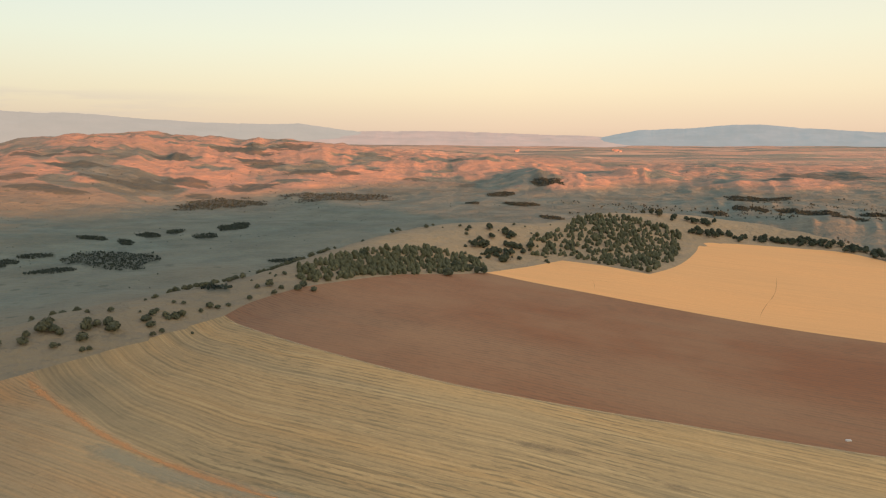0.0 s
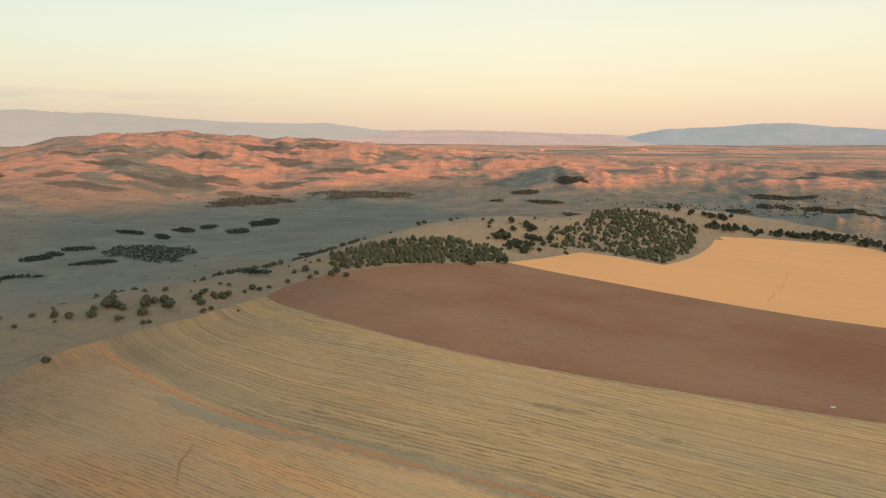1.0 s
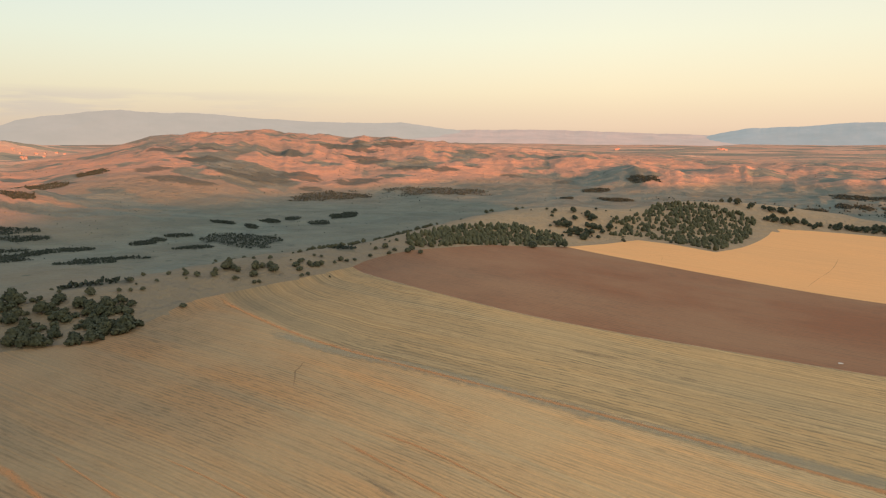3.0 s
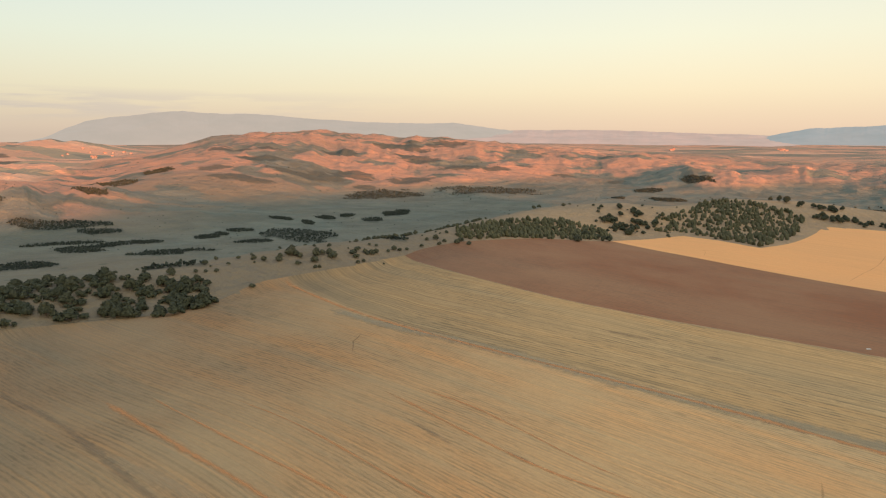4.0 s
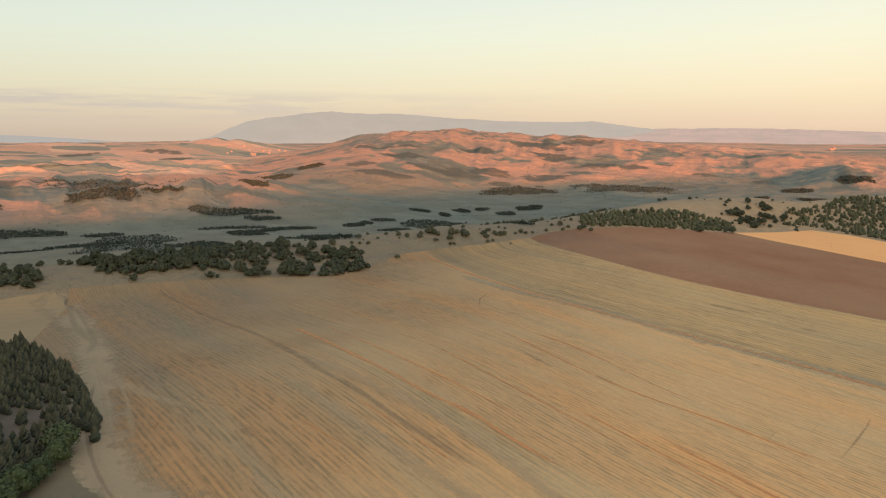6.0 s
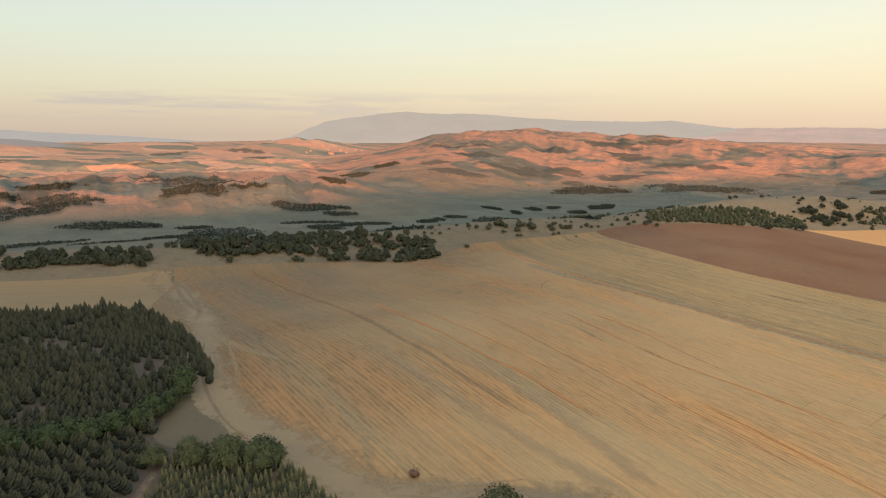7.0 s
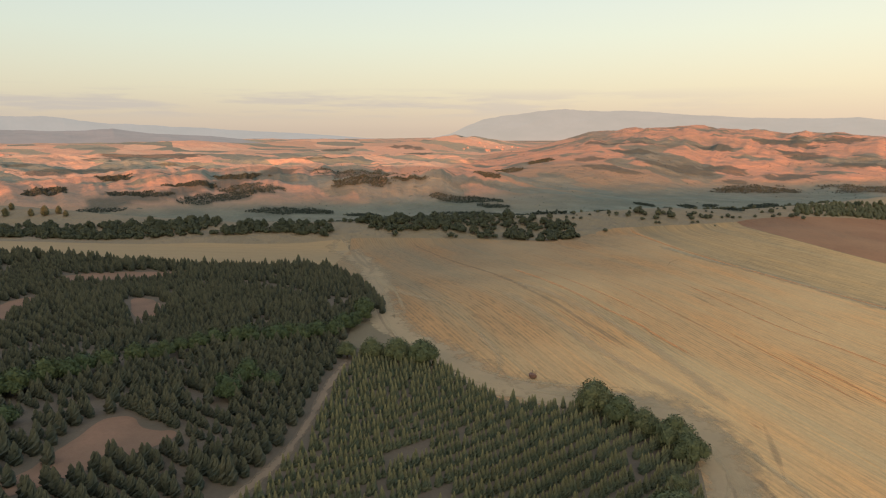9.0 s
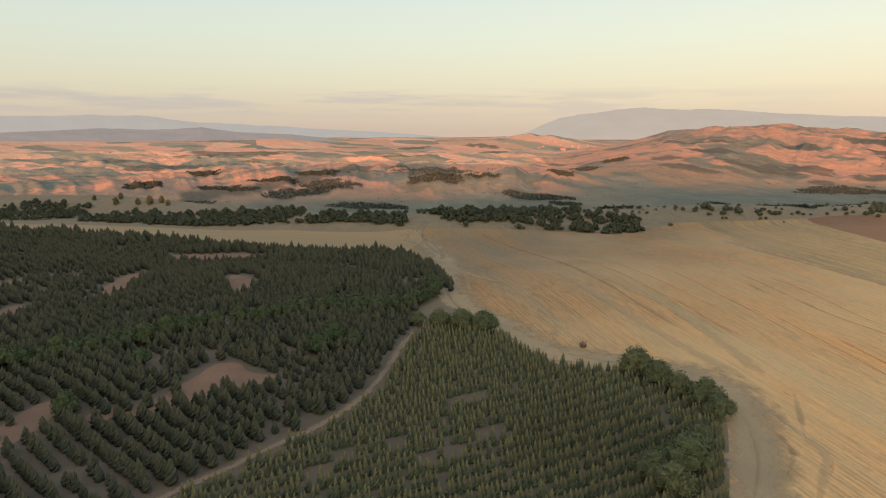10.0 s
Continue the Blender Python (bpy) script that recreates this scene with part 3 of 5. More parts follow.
def ribbon(name, line, width, mat, label, category, lift=0.06, ragged=0.25, seed=0):
    """A worn track along a line."""
    p = soften(line, 1.5)
    d = np.gradient(p, axis=0)
    n = np.stack([-d[:, 1], d[:, 0]], -1) / np.hypot(d[:, 0], d[:, 1])[:, None]
    k = np.arange(len(p))
    w = width * 0.5 * (1 + ragged * vnoise(k * 0.21, k * 0 + 0.5, seed)) * np.clip(np.minimum(k, len(p) - 1 - k) / 4, 0.15, 1)
    cols = [p + n * (w * s)[:, None] for s in (-1, -0.5, 0, 0.5, 1)]
    v = np.concatenate([np.column_stack([c, ground(c[:, 0], c[:, 1]) + lift * (1.0 if abs(i - 2) < 2 else 0.4)]) for i, c in enumerate(cols)])
    m = len(p)
    f = [(i * m + j, (i + 1) * m + j, (i + 1) * m + j + 1, i * m + j + 1) for i in range(4) for j in range(m - 1)]
    f = [q[::-1] for q in f]
    ends = np.clip(1 - np.minimum(k, m - 1 - k) / 6.0, 0, 1)
    edge = np.concatenate([np.maximum(e, ends) for e in (1.0, 0.45, 0.0, 0.45, 1.0)])
    return tagged(new(name, mesh_of(name, v, f, mat, True, None, (("edge", edge),))), label, category, kind="structure")


# ---- the ground: one sheet out to the horizon ----
OUTLINES = {
    "ploughed": [*PLOUGH_UP[:-1], *WHEAT_LOW[:-1], (300, 120), *PLOUGH_LOW[::-1][:-1]],
    "wheat": [*WHEAT_UP[:-1], *WHEAT_LOW[::-1][:-1]],
    "stripe": [*PLOUGH_LOW[:-1], (330, 60), *STRIPE_LOW[::-1]],
    "near": [*STRIPE_LOW[:-1], (240, -15), (240, -200), (60, -200), *STAND_EDGE[:3:-1], (-147, 38), *[p for p in FIELD_WEST[::-1] if p[0] > -157][:-1]],
    "strip": [*STAND_EDGE[:5], (-147, 38), *[p for p in FIELD_WEST if p[0] <= -157]],
    "stand": [*STAND_EDGE, (60, -200), (-40, -190), (-310, -190)],
}


# far woods and thickets, with hill patches that only paint shade: x, y, half breadth across the line of sight, half
# depth
WOODS_NORTH = [(-258, 533, 30, 46), (-224, 746, 19, 31), (-232, 675, 11, 15), (-317, 1012, 56, 61), (-173, 1107, 78, 48), (-285, 621, 8, 25), (-283, 666, 11, 25), (-271, 698, 8, 20), (-323, 511, 8, 13), (-323, 637, 14, 18), (-119, 526, 12, 10), (-318, 536, 14, 8), (-276, 481, 14, 12)]
WOODS_SHADE_MASSIF = [(-676, 1316, 25, 40), (-723, 1262, 32, 52), (-603, 1145, 43, 33), (-602, 984, 29, 30), (-535, 919, 30, 25), (-494, 913, 26, 15), (-490, 1049, 39, 23), (-450, 1110, 33, 33), (-551, 1432, 34, 55), (-430, 1171, 35, 43), (-374, 1063, 25, 20), (-325, 1167, 41, 50), (-477, 1694, 59, 78), (-394, 1807, 41, 63), (-394, 1483, 51, 60), (-272, 1402, 40, 30), (-203, 1408, 40, 28), (-136, 1487, 25, 20), (-65, 1431, 22, 25)]
WOODS_WEST = [(-732, 571, 71, 114), (-675, 341, 38, 43), (-655, 276, 36, 28), (-547, 304, 43, 15), (-489, 344, 21, 10), (-946, 288, 21, 34), (-810, 149, 22, 35), (-754, 297, 31, 20), (-718, 221, 29, 25), (-798, 401, 34, 40), (-659, 153, 22, 8), (-475, 486, 44, 15), (-430, 484, 15, 15), (-383, 407, 21, 19), (-365, 447, 28, 11), (-422, 308, 34, 53), (-365, 326, 19, 18), (-326, 496, 15, 15), (-605, 450, 36, 25), (-567, 492, 28, 10), (-686, 957, 21, 34), (-712, 864, 32, 51), (-553, 632, 20, 18)]
WOODS_EAST = [(45, 1014, 14, 25), (98, 1167, 20, 31), (46, 1361, 15, 23), (113, 1009, 23, 33), (128, 830, 14, 18), (184, 1274, 29, 38), (29, 1729, 19, 31), (509, 1110, 48, 25), (840, 1527, 87, 110), (636, 1378, 34, 54), (404, 937, 11, 25), (424, 923, 14, 25), (354, 903, 16, 26), (451, 915, 14, 25), (469, 895, 11, 25), (495, 892, 13, 25), (482, 819, 16, 25), (547, 879, 14, 25)]
WOODS_PLAIN = [(-2038, 860, 135, 216), (-1524, 648, 34, 8), (-1439, 428, 116, 110), (-2045, 1936, 64, 90), (-1533, 1485, 49, 79), (-2219, 1734, 71, 114), (-1417, 1008, 99, 6), (-1741, 410, 55, 13), (-1197, 561, 42, 66)]
WOODS_FOOT = [(-120, 131, 8, 3), (-300, 420, 27, 7), (-310, 394, 17, 9), (-70, 209, 6, 3), (-527, 215, 36, 9), (-448, 297, 35, 9), (-474, 247, 30, 4), (-414, 427, 34, 7)]
ALL_WOODS = [*WOODS_NORTH, *WOODS_SHADE_MASSIF, *WOODS_WEST, *WOODS_EAST, *WOODS_FOOT, *WOODS_PLAIN]
# shaded flank of a western spur, drawn as a dark line
SPUR_SHADE = [(-850, 510), (-787, 409), (-754, 347), (-730, 287), (-697, 230), (-688, 175)]


def wood_reach(w, x, y):
    """How far a place lies out in a wood: 0 at its middle, 1 at its edge."""
    cx, cy, a, b = w
    k = math.atan2(cx - 15, cy + 60)
    dx, dy = x - cx, y - cy
    across, along = dx * math.cos(k) - dy * math.sin(k), dx * math.sin(k) + dy * math.cos(k)
    skew = 0.35 * math.sin(cx * 0.7 + cy)
    return np.hypot((across + skew * along) / a, along / b)


def build_ground():
    cx, cy = 62.0, -155.0
    az = np.radians(np.concatenate([np.arange(-44, 90, 0.17), np.arange(90, 316, 2.5)]))
    r = np.concatenate([[0.0], np.exp(np.linspace(math.log(12), math.log(900), 200)), np.linspace(900, 2450, 230)[1:], np.linspace(2450, 4720, 70)[1:]])
    A, R = np.meshgrid(az, r)
    x, y = cx - np.sin(A) * R, cy + np.cos(A) * R
    z = ground(x, y)
    sunk = np.zeros(x.shape, bool)
    for outline in OUTLINES.values():
        sunk |= inside(outline, x, y)
    z = z - 0.35 * sunk
    n, m = x.shape
    i, j = np.meshgrid(np.arange(n - 1), np.arange(m), indexing="ij")
    k = (j + 1) % m
    f = np.stack([i * m + j, i * m + k, (i + 1) * m + k, (i + 1) * m + j], -1).reshape(-1, 4)
    d, _ = rim_distance(x, y)
    rr, aa = np.hypot(x - 15, y + 60), np.degrees(np.arctan2(-(x - 15), y + 60))
    hollow = smooth(0.05, 0.5, fbm(x / 150, y / 150, 5, 51)) * smooth(40, 200, d)
    # where the hills get the painted sunlit tone: far and high enough
    red = np.maximum(smooth(980, 1300, rr) * smooth(-44, -28, z), smooth(34, 42, aa) * smooth(560, 720, rr) * smooth(-36, -24, z))
    # green valley floor with its shade painted in, sunlit massif foot left out
    low = smooth(-26, -44, z) * smooth(60, 250, d) * (1 - smooth(1000, 1350, rr) * smooth(10, 20, aa))
    scrub_shade = np.clip(0.85 * low + 0.30 * hollow, 0, 1)
    dell = dells(x, y)
    bare = smooth(1000, 1300, rr) * smooth(-38, -20, z) * (1 - smooth(2700, 3300, rr))
    # gullies and western hollows: scrub, plus their shade put into the colour
    scrub_shade = np.maximum(scrub_shade, smooth(-0.02, -0.16, dell + 0.25 * fbm(x / 60, y / 60, 3, 8)) * bare * 0.85)
    scrub_shade = np.maximum(scrub_shade, 0.75 * smooth(36, 42, aa) * smooth(-27, -36, z) * smooth(450, 650, rr) * (1 - smooth(1200, 1500, rr)))
    scrub = smooth(0.17, 0.28, fbm(x / 90, y / 90, 5, 77)) * smooth(450, 800, rr)
    scrub_shade = np.maximum(scrub_shade, scrub * 0.95)
    # woods, and the hill shade painted in the same tone
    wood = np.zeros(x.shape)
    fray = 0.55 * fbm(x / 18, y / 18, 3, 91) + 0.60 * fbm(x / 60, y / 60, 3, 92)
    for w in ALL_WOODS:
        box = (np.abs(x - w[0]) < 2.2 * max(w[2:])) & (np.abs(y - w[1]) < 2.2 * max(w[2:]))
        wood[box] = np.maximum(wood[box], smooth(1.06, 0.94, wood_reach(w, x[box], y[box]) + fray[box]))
    wood = np.maximum(wood, smooth(24, 16, line_distance(SPUR_SHADE, x, y) + 16 * fray))
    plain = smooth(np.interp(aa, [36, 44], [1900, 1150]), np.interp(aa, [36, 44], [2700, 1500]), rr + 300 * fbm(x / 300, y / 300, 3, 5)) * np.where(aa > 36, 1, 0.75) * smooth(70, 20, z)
    v = np.stack([x, y, z], -1).reshape(-1, 3)
    ob = new("ground", mesh_of("ground", v, f, M_LAND, True, None, (("scrub_shade", scrub_shade.ravel()), ("plain", plain.ravel()), ("red", red.ravel()), ("wood", wood.ravel()), ("ochre", (smooth(16, -2, d) * smooth(-70, -5, x) * 0.9).ravel()), ("away", (smooth(70, 200, d) * (1 - 0.7 * plain)).ravel()))))
    tagged(ob, "dry rolling grassland with green hollows and bare hills", "ground", kind="structure")


build_ground()


def mountain(name, profile, r0, r1, mat, label, seed):
    """A far range: its skyline by direction, with a broken slope towards the plain."""
    az = np.arange(profile[0][0], profile[-1][0], 0.08)
    top = np.interp(az, [p[0] for p in profile], [p[1] for p in profile])
    top = top + (0.09 * fbm(az / 2.1, az * 0 + 0.5, 5, seed) + 0.03 * fbm(az / 0.35, az * 0 + 0.5, 2, seed)) * np.clip((top + 0.6), 0, 1)
    k = np.linspace(0, 1, 26)
    A, K = np.meshgrid(np.radians(az), k)
    R = r0 + (r1 - r0) * K
    x, y = 15 - np.sin(A) * R, -60 + np.cos(A) * R
    crest = 50 + r1 * np.tan(np.radians(top))[None, :]
    z = -5 + (crest + 5) * K ** 0.8 + 16 * ridged(x / 260, y / 260, 4, seed) * K * (1 - K) * 2
    n, m = x.shape
    i, j = np.meshgrid(np.arange(n - 1), np.arange(m - 1), indexing="ij")
    f = np.stack([i * m + j + 1, i * m + j, (i + 1) * m + j, (i + 1) * m + j + 1], -1).reshape(-1, 4)
    me = mesh_of(name, np.stack([x, y, z], -1).reshape(-1, 3), f, mat, True)
    return tagged(new(name, me), label, "mountain range", kind="structure")


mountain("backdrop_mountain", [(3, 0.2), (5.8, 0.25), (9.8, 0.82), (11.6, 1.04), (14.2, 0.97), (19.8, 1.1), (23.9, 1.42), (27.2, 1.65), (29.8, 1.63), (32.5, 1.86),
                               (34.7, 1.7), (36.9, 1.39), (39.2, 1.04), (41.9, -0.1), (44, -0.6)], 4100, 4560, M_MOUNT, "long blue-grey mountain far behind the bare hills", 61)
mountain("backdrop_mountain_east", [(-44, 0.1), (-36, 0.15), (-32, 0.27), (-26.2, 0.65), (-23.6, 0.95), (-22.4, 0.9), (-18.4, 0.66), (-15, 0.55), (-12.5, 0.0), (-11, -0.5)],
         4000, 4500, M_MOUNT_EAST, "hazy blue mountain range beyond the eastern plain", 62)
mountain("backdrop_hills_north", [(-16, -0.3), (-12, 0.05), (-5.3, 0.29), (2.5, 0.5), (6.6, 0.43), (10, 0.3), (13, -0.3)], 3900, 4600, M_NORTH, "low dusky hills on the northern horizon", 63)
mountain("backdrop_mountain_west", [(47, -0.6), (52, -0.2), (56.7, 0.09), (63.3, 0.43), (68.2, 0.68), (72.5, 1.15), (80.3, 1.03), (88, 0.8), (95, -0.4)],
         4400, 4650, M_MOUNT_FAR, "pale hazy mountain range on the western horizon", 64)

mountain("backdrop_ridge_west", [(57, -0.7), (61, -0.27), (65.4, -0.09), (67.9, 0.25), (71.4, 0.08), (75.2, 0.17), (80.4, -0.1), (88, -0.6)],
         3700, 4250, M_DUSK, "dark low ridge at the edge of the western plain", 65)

field("field_ploughed", OUTLINES["ploughed"], M_PLOUGH, 0.8, "freshly ploughed red-brown soil field", "ploughed field")
field("field_wheat", OUTLINES["wheat"], M_WHEAT, 0.6, "golden harvested wheat field with a sunlit glow painted in", "wheat field")
field("field_striped", OUTLINES["stripe"], M_STRIPE, 1.0, "pale stubble field striped with straw rows", "stubble field")
field("field_stubble", OUTLINES["near"], M_NEAR, 0.0, "brown stubble field with straw lines and wheel marks", "stubble field")
field("field_strip", OUTLINES["strip"], M_STRIP, None, "pale stubble strip between the pine stand and the wooded rim", "stubble field")
field("forest_floor", OUTLINES["stand"], M_FLOOR, 0.0, "dry brown soil under the young pine stand", "forest floor", step=4.0)

# ---- plants ----


SLIM, KEEN, FULL = (0.70, 1.0, 0.90, 0.63, 0.36, 0.17, 0.03), (0.85, 1.0, 0.74, 0.47, 0.27, 0.13, 0.02), (0.80, 1.0, 1.0, 0.86, 0.60, 0.32, 0.05)


def conifer(seed, height=3.2, radius=0.84, rings=6, points=9, base=0.02, tufts=0, outline=SLIM):
    """A young pine: a bushy, ragged spindle of boughs ending in a leader, with tufts of needles standing out. Places, triangles."""
    rng = np.random.RandomState(seed)
    v, f = [], []
    lean = rng.uniform(-0.04, 0.04, 2)
    ks = np.linspace(0, 0.9, rings)
    for i, k in enumerate(ks):
        r = radius * float(np.interp(k, [0, 0.12, 0.35, 0.6, 0.8, 0.93, 1], outline))
        a0 = i * math.pi / points + rng.uniform(-0.1, 0.1)
        for j in range(points):
            a = a0 + j * 2 * math.pi / points + rng.uniform(-0.12, 0.12)
            rr = r * (1 + (0.17 if (i + j) % 2 else -0.17) + rng.normal(0, 0.10))
            z = height * (base + (1 - base) * k) + ((0.04 if (i + j) % 2 else -0.04) + rng.uniform(-0.03, 0.03)) * height * (k > 0)
            v.append((lean[0] * z + rr * math.cos(a), lean[1] * z + rr * math.sin(a), z))
    v.append((lean[0] * height, lean[1] * height, height * rng.uniform(1.0, 1.08)))
    for i in range(rings - 1):
        for j in range(points):
            a, b = i * points + j, i * points + (j + 1) % points
            f += [(a, b, b + points), (a, b + points, a + points)]
    top = (rings - 1) * points
    f += [(top + j, top + (j + 1) % points, rings * points) for j in range(points)]
    for _ in range(tufts):
        k, a = rng.uniform(0.05, 0.92), rng.uniform(0, 6.28)
        r = radius * float(np.interp(k, [0, 0.12, 0.35, 0.6, 0.8, 0.93, 1], outline))
        z, w = height * k, radius * rng.uniform(0.10, 0.18)
        n = len(v)
        v += [(r * 0.8 * math.cos(a - w / max(r, 0.1)), r * 0.8 * math.sin(a - w / max(r, 0.1)), z), (r * 0.8 * math.cos(a + w / max(r, 0.1)), r * 0.8 * math.sin(a + w / max(r, 0.1)), z),
              (r * 1.28 * math.cos(a), r * 1.28 * math.sin(a), z + height * 0.09)]
        f.append((n, n + 1, n + 2))
    return np.array(v), np.array(f)


def trunk(height, r0, r1, seed=0, sides=6):
    rng = np.random.RandomState(seed)
    v, f, rings = [], [], 4
    for i in range(rings):
        k = i / (rings - 1)
        r = r0 + (r1 - r0) * k
        ox, oy = rng.uniform(-0.04, 0.04, 2) * height * k
        v += [(ox + r * math.cos(a), oy + r * math.sin(a), -0.3 + (height + 0.3) * k) for a in np.arange(sides) * 2 * math.pi / sides]
    for i in range(rings - 1):
        for j in range(sides):
            a, b = i * sides + j, i * sides + (j + 1) % sides
            f += [(a, b, b + sides), (a, b + sides, a + sides)]
    return np.array(v), np.array(f)


ICO_V = np.array([(0, 0, 1), *[(0.894 * math.cos(a), 0.894 * math.sin(a), 0.447) for a in np.arange(5) * 1.2566],
                  *[(0.894 * math.cos(a + 0.628), 0.894 * math.sin(a + 0.628), -0.447) for a in np.arange(5) * 1.2566], (0, 0, -1)])
ICO_F = np.array([(0, 1 + i, 1 + (i + 1) % 5) for i in range(5)] + [(1 + i, 6 + i, 1 + (i + 1) % 5) for i in range(5)]
                 + [(1 + (i + 1) % 5, 6 + i, 6 + (i + 1) % 5) for i in range(5)] + [(11, 6 + (i + 1) % 5, 6 + i) for i in range(5)])


def leafy(seed, width=5.0, height=4.5, lobes=9, leaves=900, leaf=0.42, low=0.08):
    """A broad crown: uneven lobes of small leaf tufts round a dim core. Places, triangles."""
    rng = np.random.RandomState(seed)
    v, f, n = [], [], 0
    centres = []
    for i in range(lobes):
        a, k = i * 2.4 + rng.uniform(-0.4, 0.4), math.sqrt((i + 0.3) / lobes)
        rad = width * 0.5 * 0.62 * k
        size = width * rng.uniform(0.20, 0.30)
        z = height * (low + 0.28) + (1 - k) * height * 0.42 * rng.uniform(0.8, 1.1) + rng.uniform(-0.08, 0.08) * height
        centres.append((rad * math.cos(a), rad * math.sin(a), min(z, height - size * 0.75), size))
    for x, y, z, s in centres:
        q = ICO_V * (1 + rng.uniform(-0.18, 0.18, (12, 1))) * (s * 0.82, s * 0.82, s * 0.74) + (x, y, z)
        v.append(q)
        f.append(ICO_F + n)
        n += 12
    per = leaves // lobes
    for x, y, z, s in centres:
        d = rng.normal(size=(per, 3))
        d /= np.linalg.norm(d, axis=1)[:, None]
        d[:, 2] = np.where(d[:, 2] < -0.55, -d[:, 2], d[:, 2])
        c = np.array((x, y, z)) + d * (s * rng.uniform(0.74, 1.14, (per, 1))) * (1, 1, 0.9)
        t = np.cross(d, rng.normal(size=(per, 3)))
        t /= np.linalg.norm(t, axis=1)[:, None] + 1e-6
        b = np.cross(d, t) + d * rng.uniform(-0.6, 0.6, (per, 1))
        w = leaf * rng.uniform(0.6, 1.3, (per, 1))
        q = np.stack([c - t * w * 0.5, c + b * w * 0.55 - d * w * 0.12, c + t * w * 0.5, c - b * w * 0.55 + d * w * 0.22], 1).reshape(-1, 3)
        v.append(q)
        i = n + 4 * np.arange(per)
        f.append(np.concatenate([np.stack([i, i + 1, i + 2], -1), np.stack([i, i + 2, i + 3], -1)]))
        n += 4 * per
    return np.concatenate(v), np.concatenate(f)


def tree_kind(name, crown, stem, leaf_mat, label, category):
    """One tree or shrub, a trunk and a crown, out of which its fellows are copied."""
    top = new(name)
    top.empty_display_size = 0.5
    part("trunk", mesh_of("trunk", *stem, M_BARK), top)
    v, f = crown
    part("crown", mesh_of("crown", v, f, leaf_mat, False, None, (("top_light", v[:, 2] / v[:, 2].max()),)), top)
    return tagged(top, label, category)


class Planter:
    """Sets copies of some kinds of a tree; the first of each kind is used itself."""

    def __init__(self, kinds, group):
        self.kinds, self.group, self.used = kinds, group, set()
        for k in kinds:
            tagged(k, group=group)

    def put(self, x, y, size, turn, which, tall=1.0, sink=0.05):
        k = self.kinds[which % len(self.kinds)]
        m = Matrix.LocRotScale((x, y, float(ground(x, y)) - sink), Euler((0, 0, turn)), (size, size, size * tall))
        if k not in self.used:
            self.used.add(k)
            k.matrix_basis = m
            return k
        ob = copy_thing(k, Matrix())
        ob.matrix_basis = m
        return ob


def mass(name, shapes, x, y, size, mat, label, category, tall=None, seed=0, sink=0.1):
    """Many trees as one object."""
    rng = np.random.RandomState(seed)
    z = ground(x, y) - sink
    vs, fs, ts, gs, n = [], [], [], [], 0
    which, turn, tint = rng.randint(0, len(shapes), len(x)), rng.uniform(0, 6.28, len(x)), rng.uniform(0, 1, len(x))
    tall = np.ones(len(x)) if tall is None else tall
    for s, (v, f) in enumerate(shapes):
        ids = np.nonzero(which == s)[0]
        if not len(ids):
            continue
        c, d = np.cos(turn[ids])[:, None], np.sin(turn[ids])[:, None]
        k = size[ids][:, None]
        px = x[ids][:, None] + k * (v[None, :, 0] * c - v[None, :, 1] * d)
        py = y[ids][:, None] + k * (v[None, :, 0] * d + v[None, :, 1] * c)
        pz = z[ids][:, None] + k * v[None, :, 2] * tall[ids][:, None]
        vs.append(np.stack([px, py, pz], -1).reshape(-1, 3))
        fs.append((f[None] + (n + np.arange(len(ids)) * len(v))[:, None, None]).reshape(-1, 3))
        ts.append(np.repeat(tint[ids], len(v)))
        gs.append(np.tile(v[:, 2] / v[:, 2].max(), len(ids)))
        n += len(ids) * len(v)
    if not vs:
        return None
    me = mesh_of(name, np.concatenate(vs), np.concatenate(fs), mat, False, None, (("tint", np.concatenate(ts)), ("top_light", np.concatenate(gs))))
    return tagged(new(name, me), label, category, kind="stuff")

# ---- the young pine stand ----
TRACK = [(-8, -126), (-13.5, -112), (-14.4, -104), (-16.2, -97.5), (-17.2, -90), (-20, -82.7), (-23.6, -76), (-30.4, -67.4), (-38, -58.5), (-46, -47)]
CLEARINGS = [[(-42, -113), (-39.5, -107), (-42.6, -99), (-48.9, -91.5), (-50.1, -88), (-45, -86.8), (-41, -88), (-38.4, -83.8), (-35.4, -88), (-36, -95), (-35.5, -102), (-36, -109), (-38, -114)],
             [(-127, -53), (-127, -48.5), (-114, -49.5), (-101, -57.5), (-101, -62)],
             [(-175, -51), (-169, -37), (-155, -22.5), (-150, -25.5), (-159, -43), (-168, -55)], [(-150, -77), (-156, -66), (-149, -67), (-131, -79), (-121, -91)],
             [(-41, -125), (-47, -120), (-51, -115.5), (-45.5, -114.5), (-39, -119.5), (-35, -125)],
             [(-63, -26), (-51, -33), (-41.5, -38.4), (-45.9, -43.4), (-49.9, -45.5), (-58, -38)],
             [(-158, -105), (-160, -99), (-166, -96), (-164, -103)], [(-118, -112), (-130, -106), (-123, -103.5), (-113, -110)]]
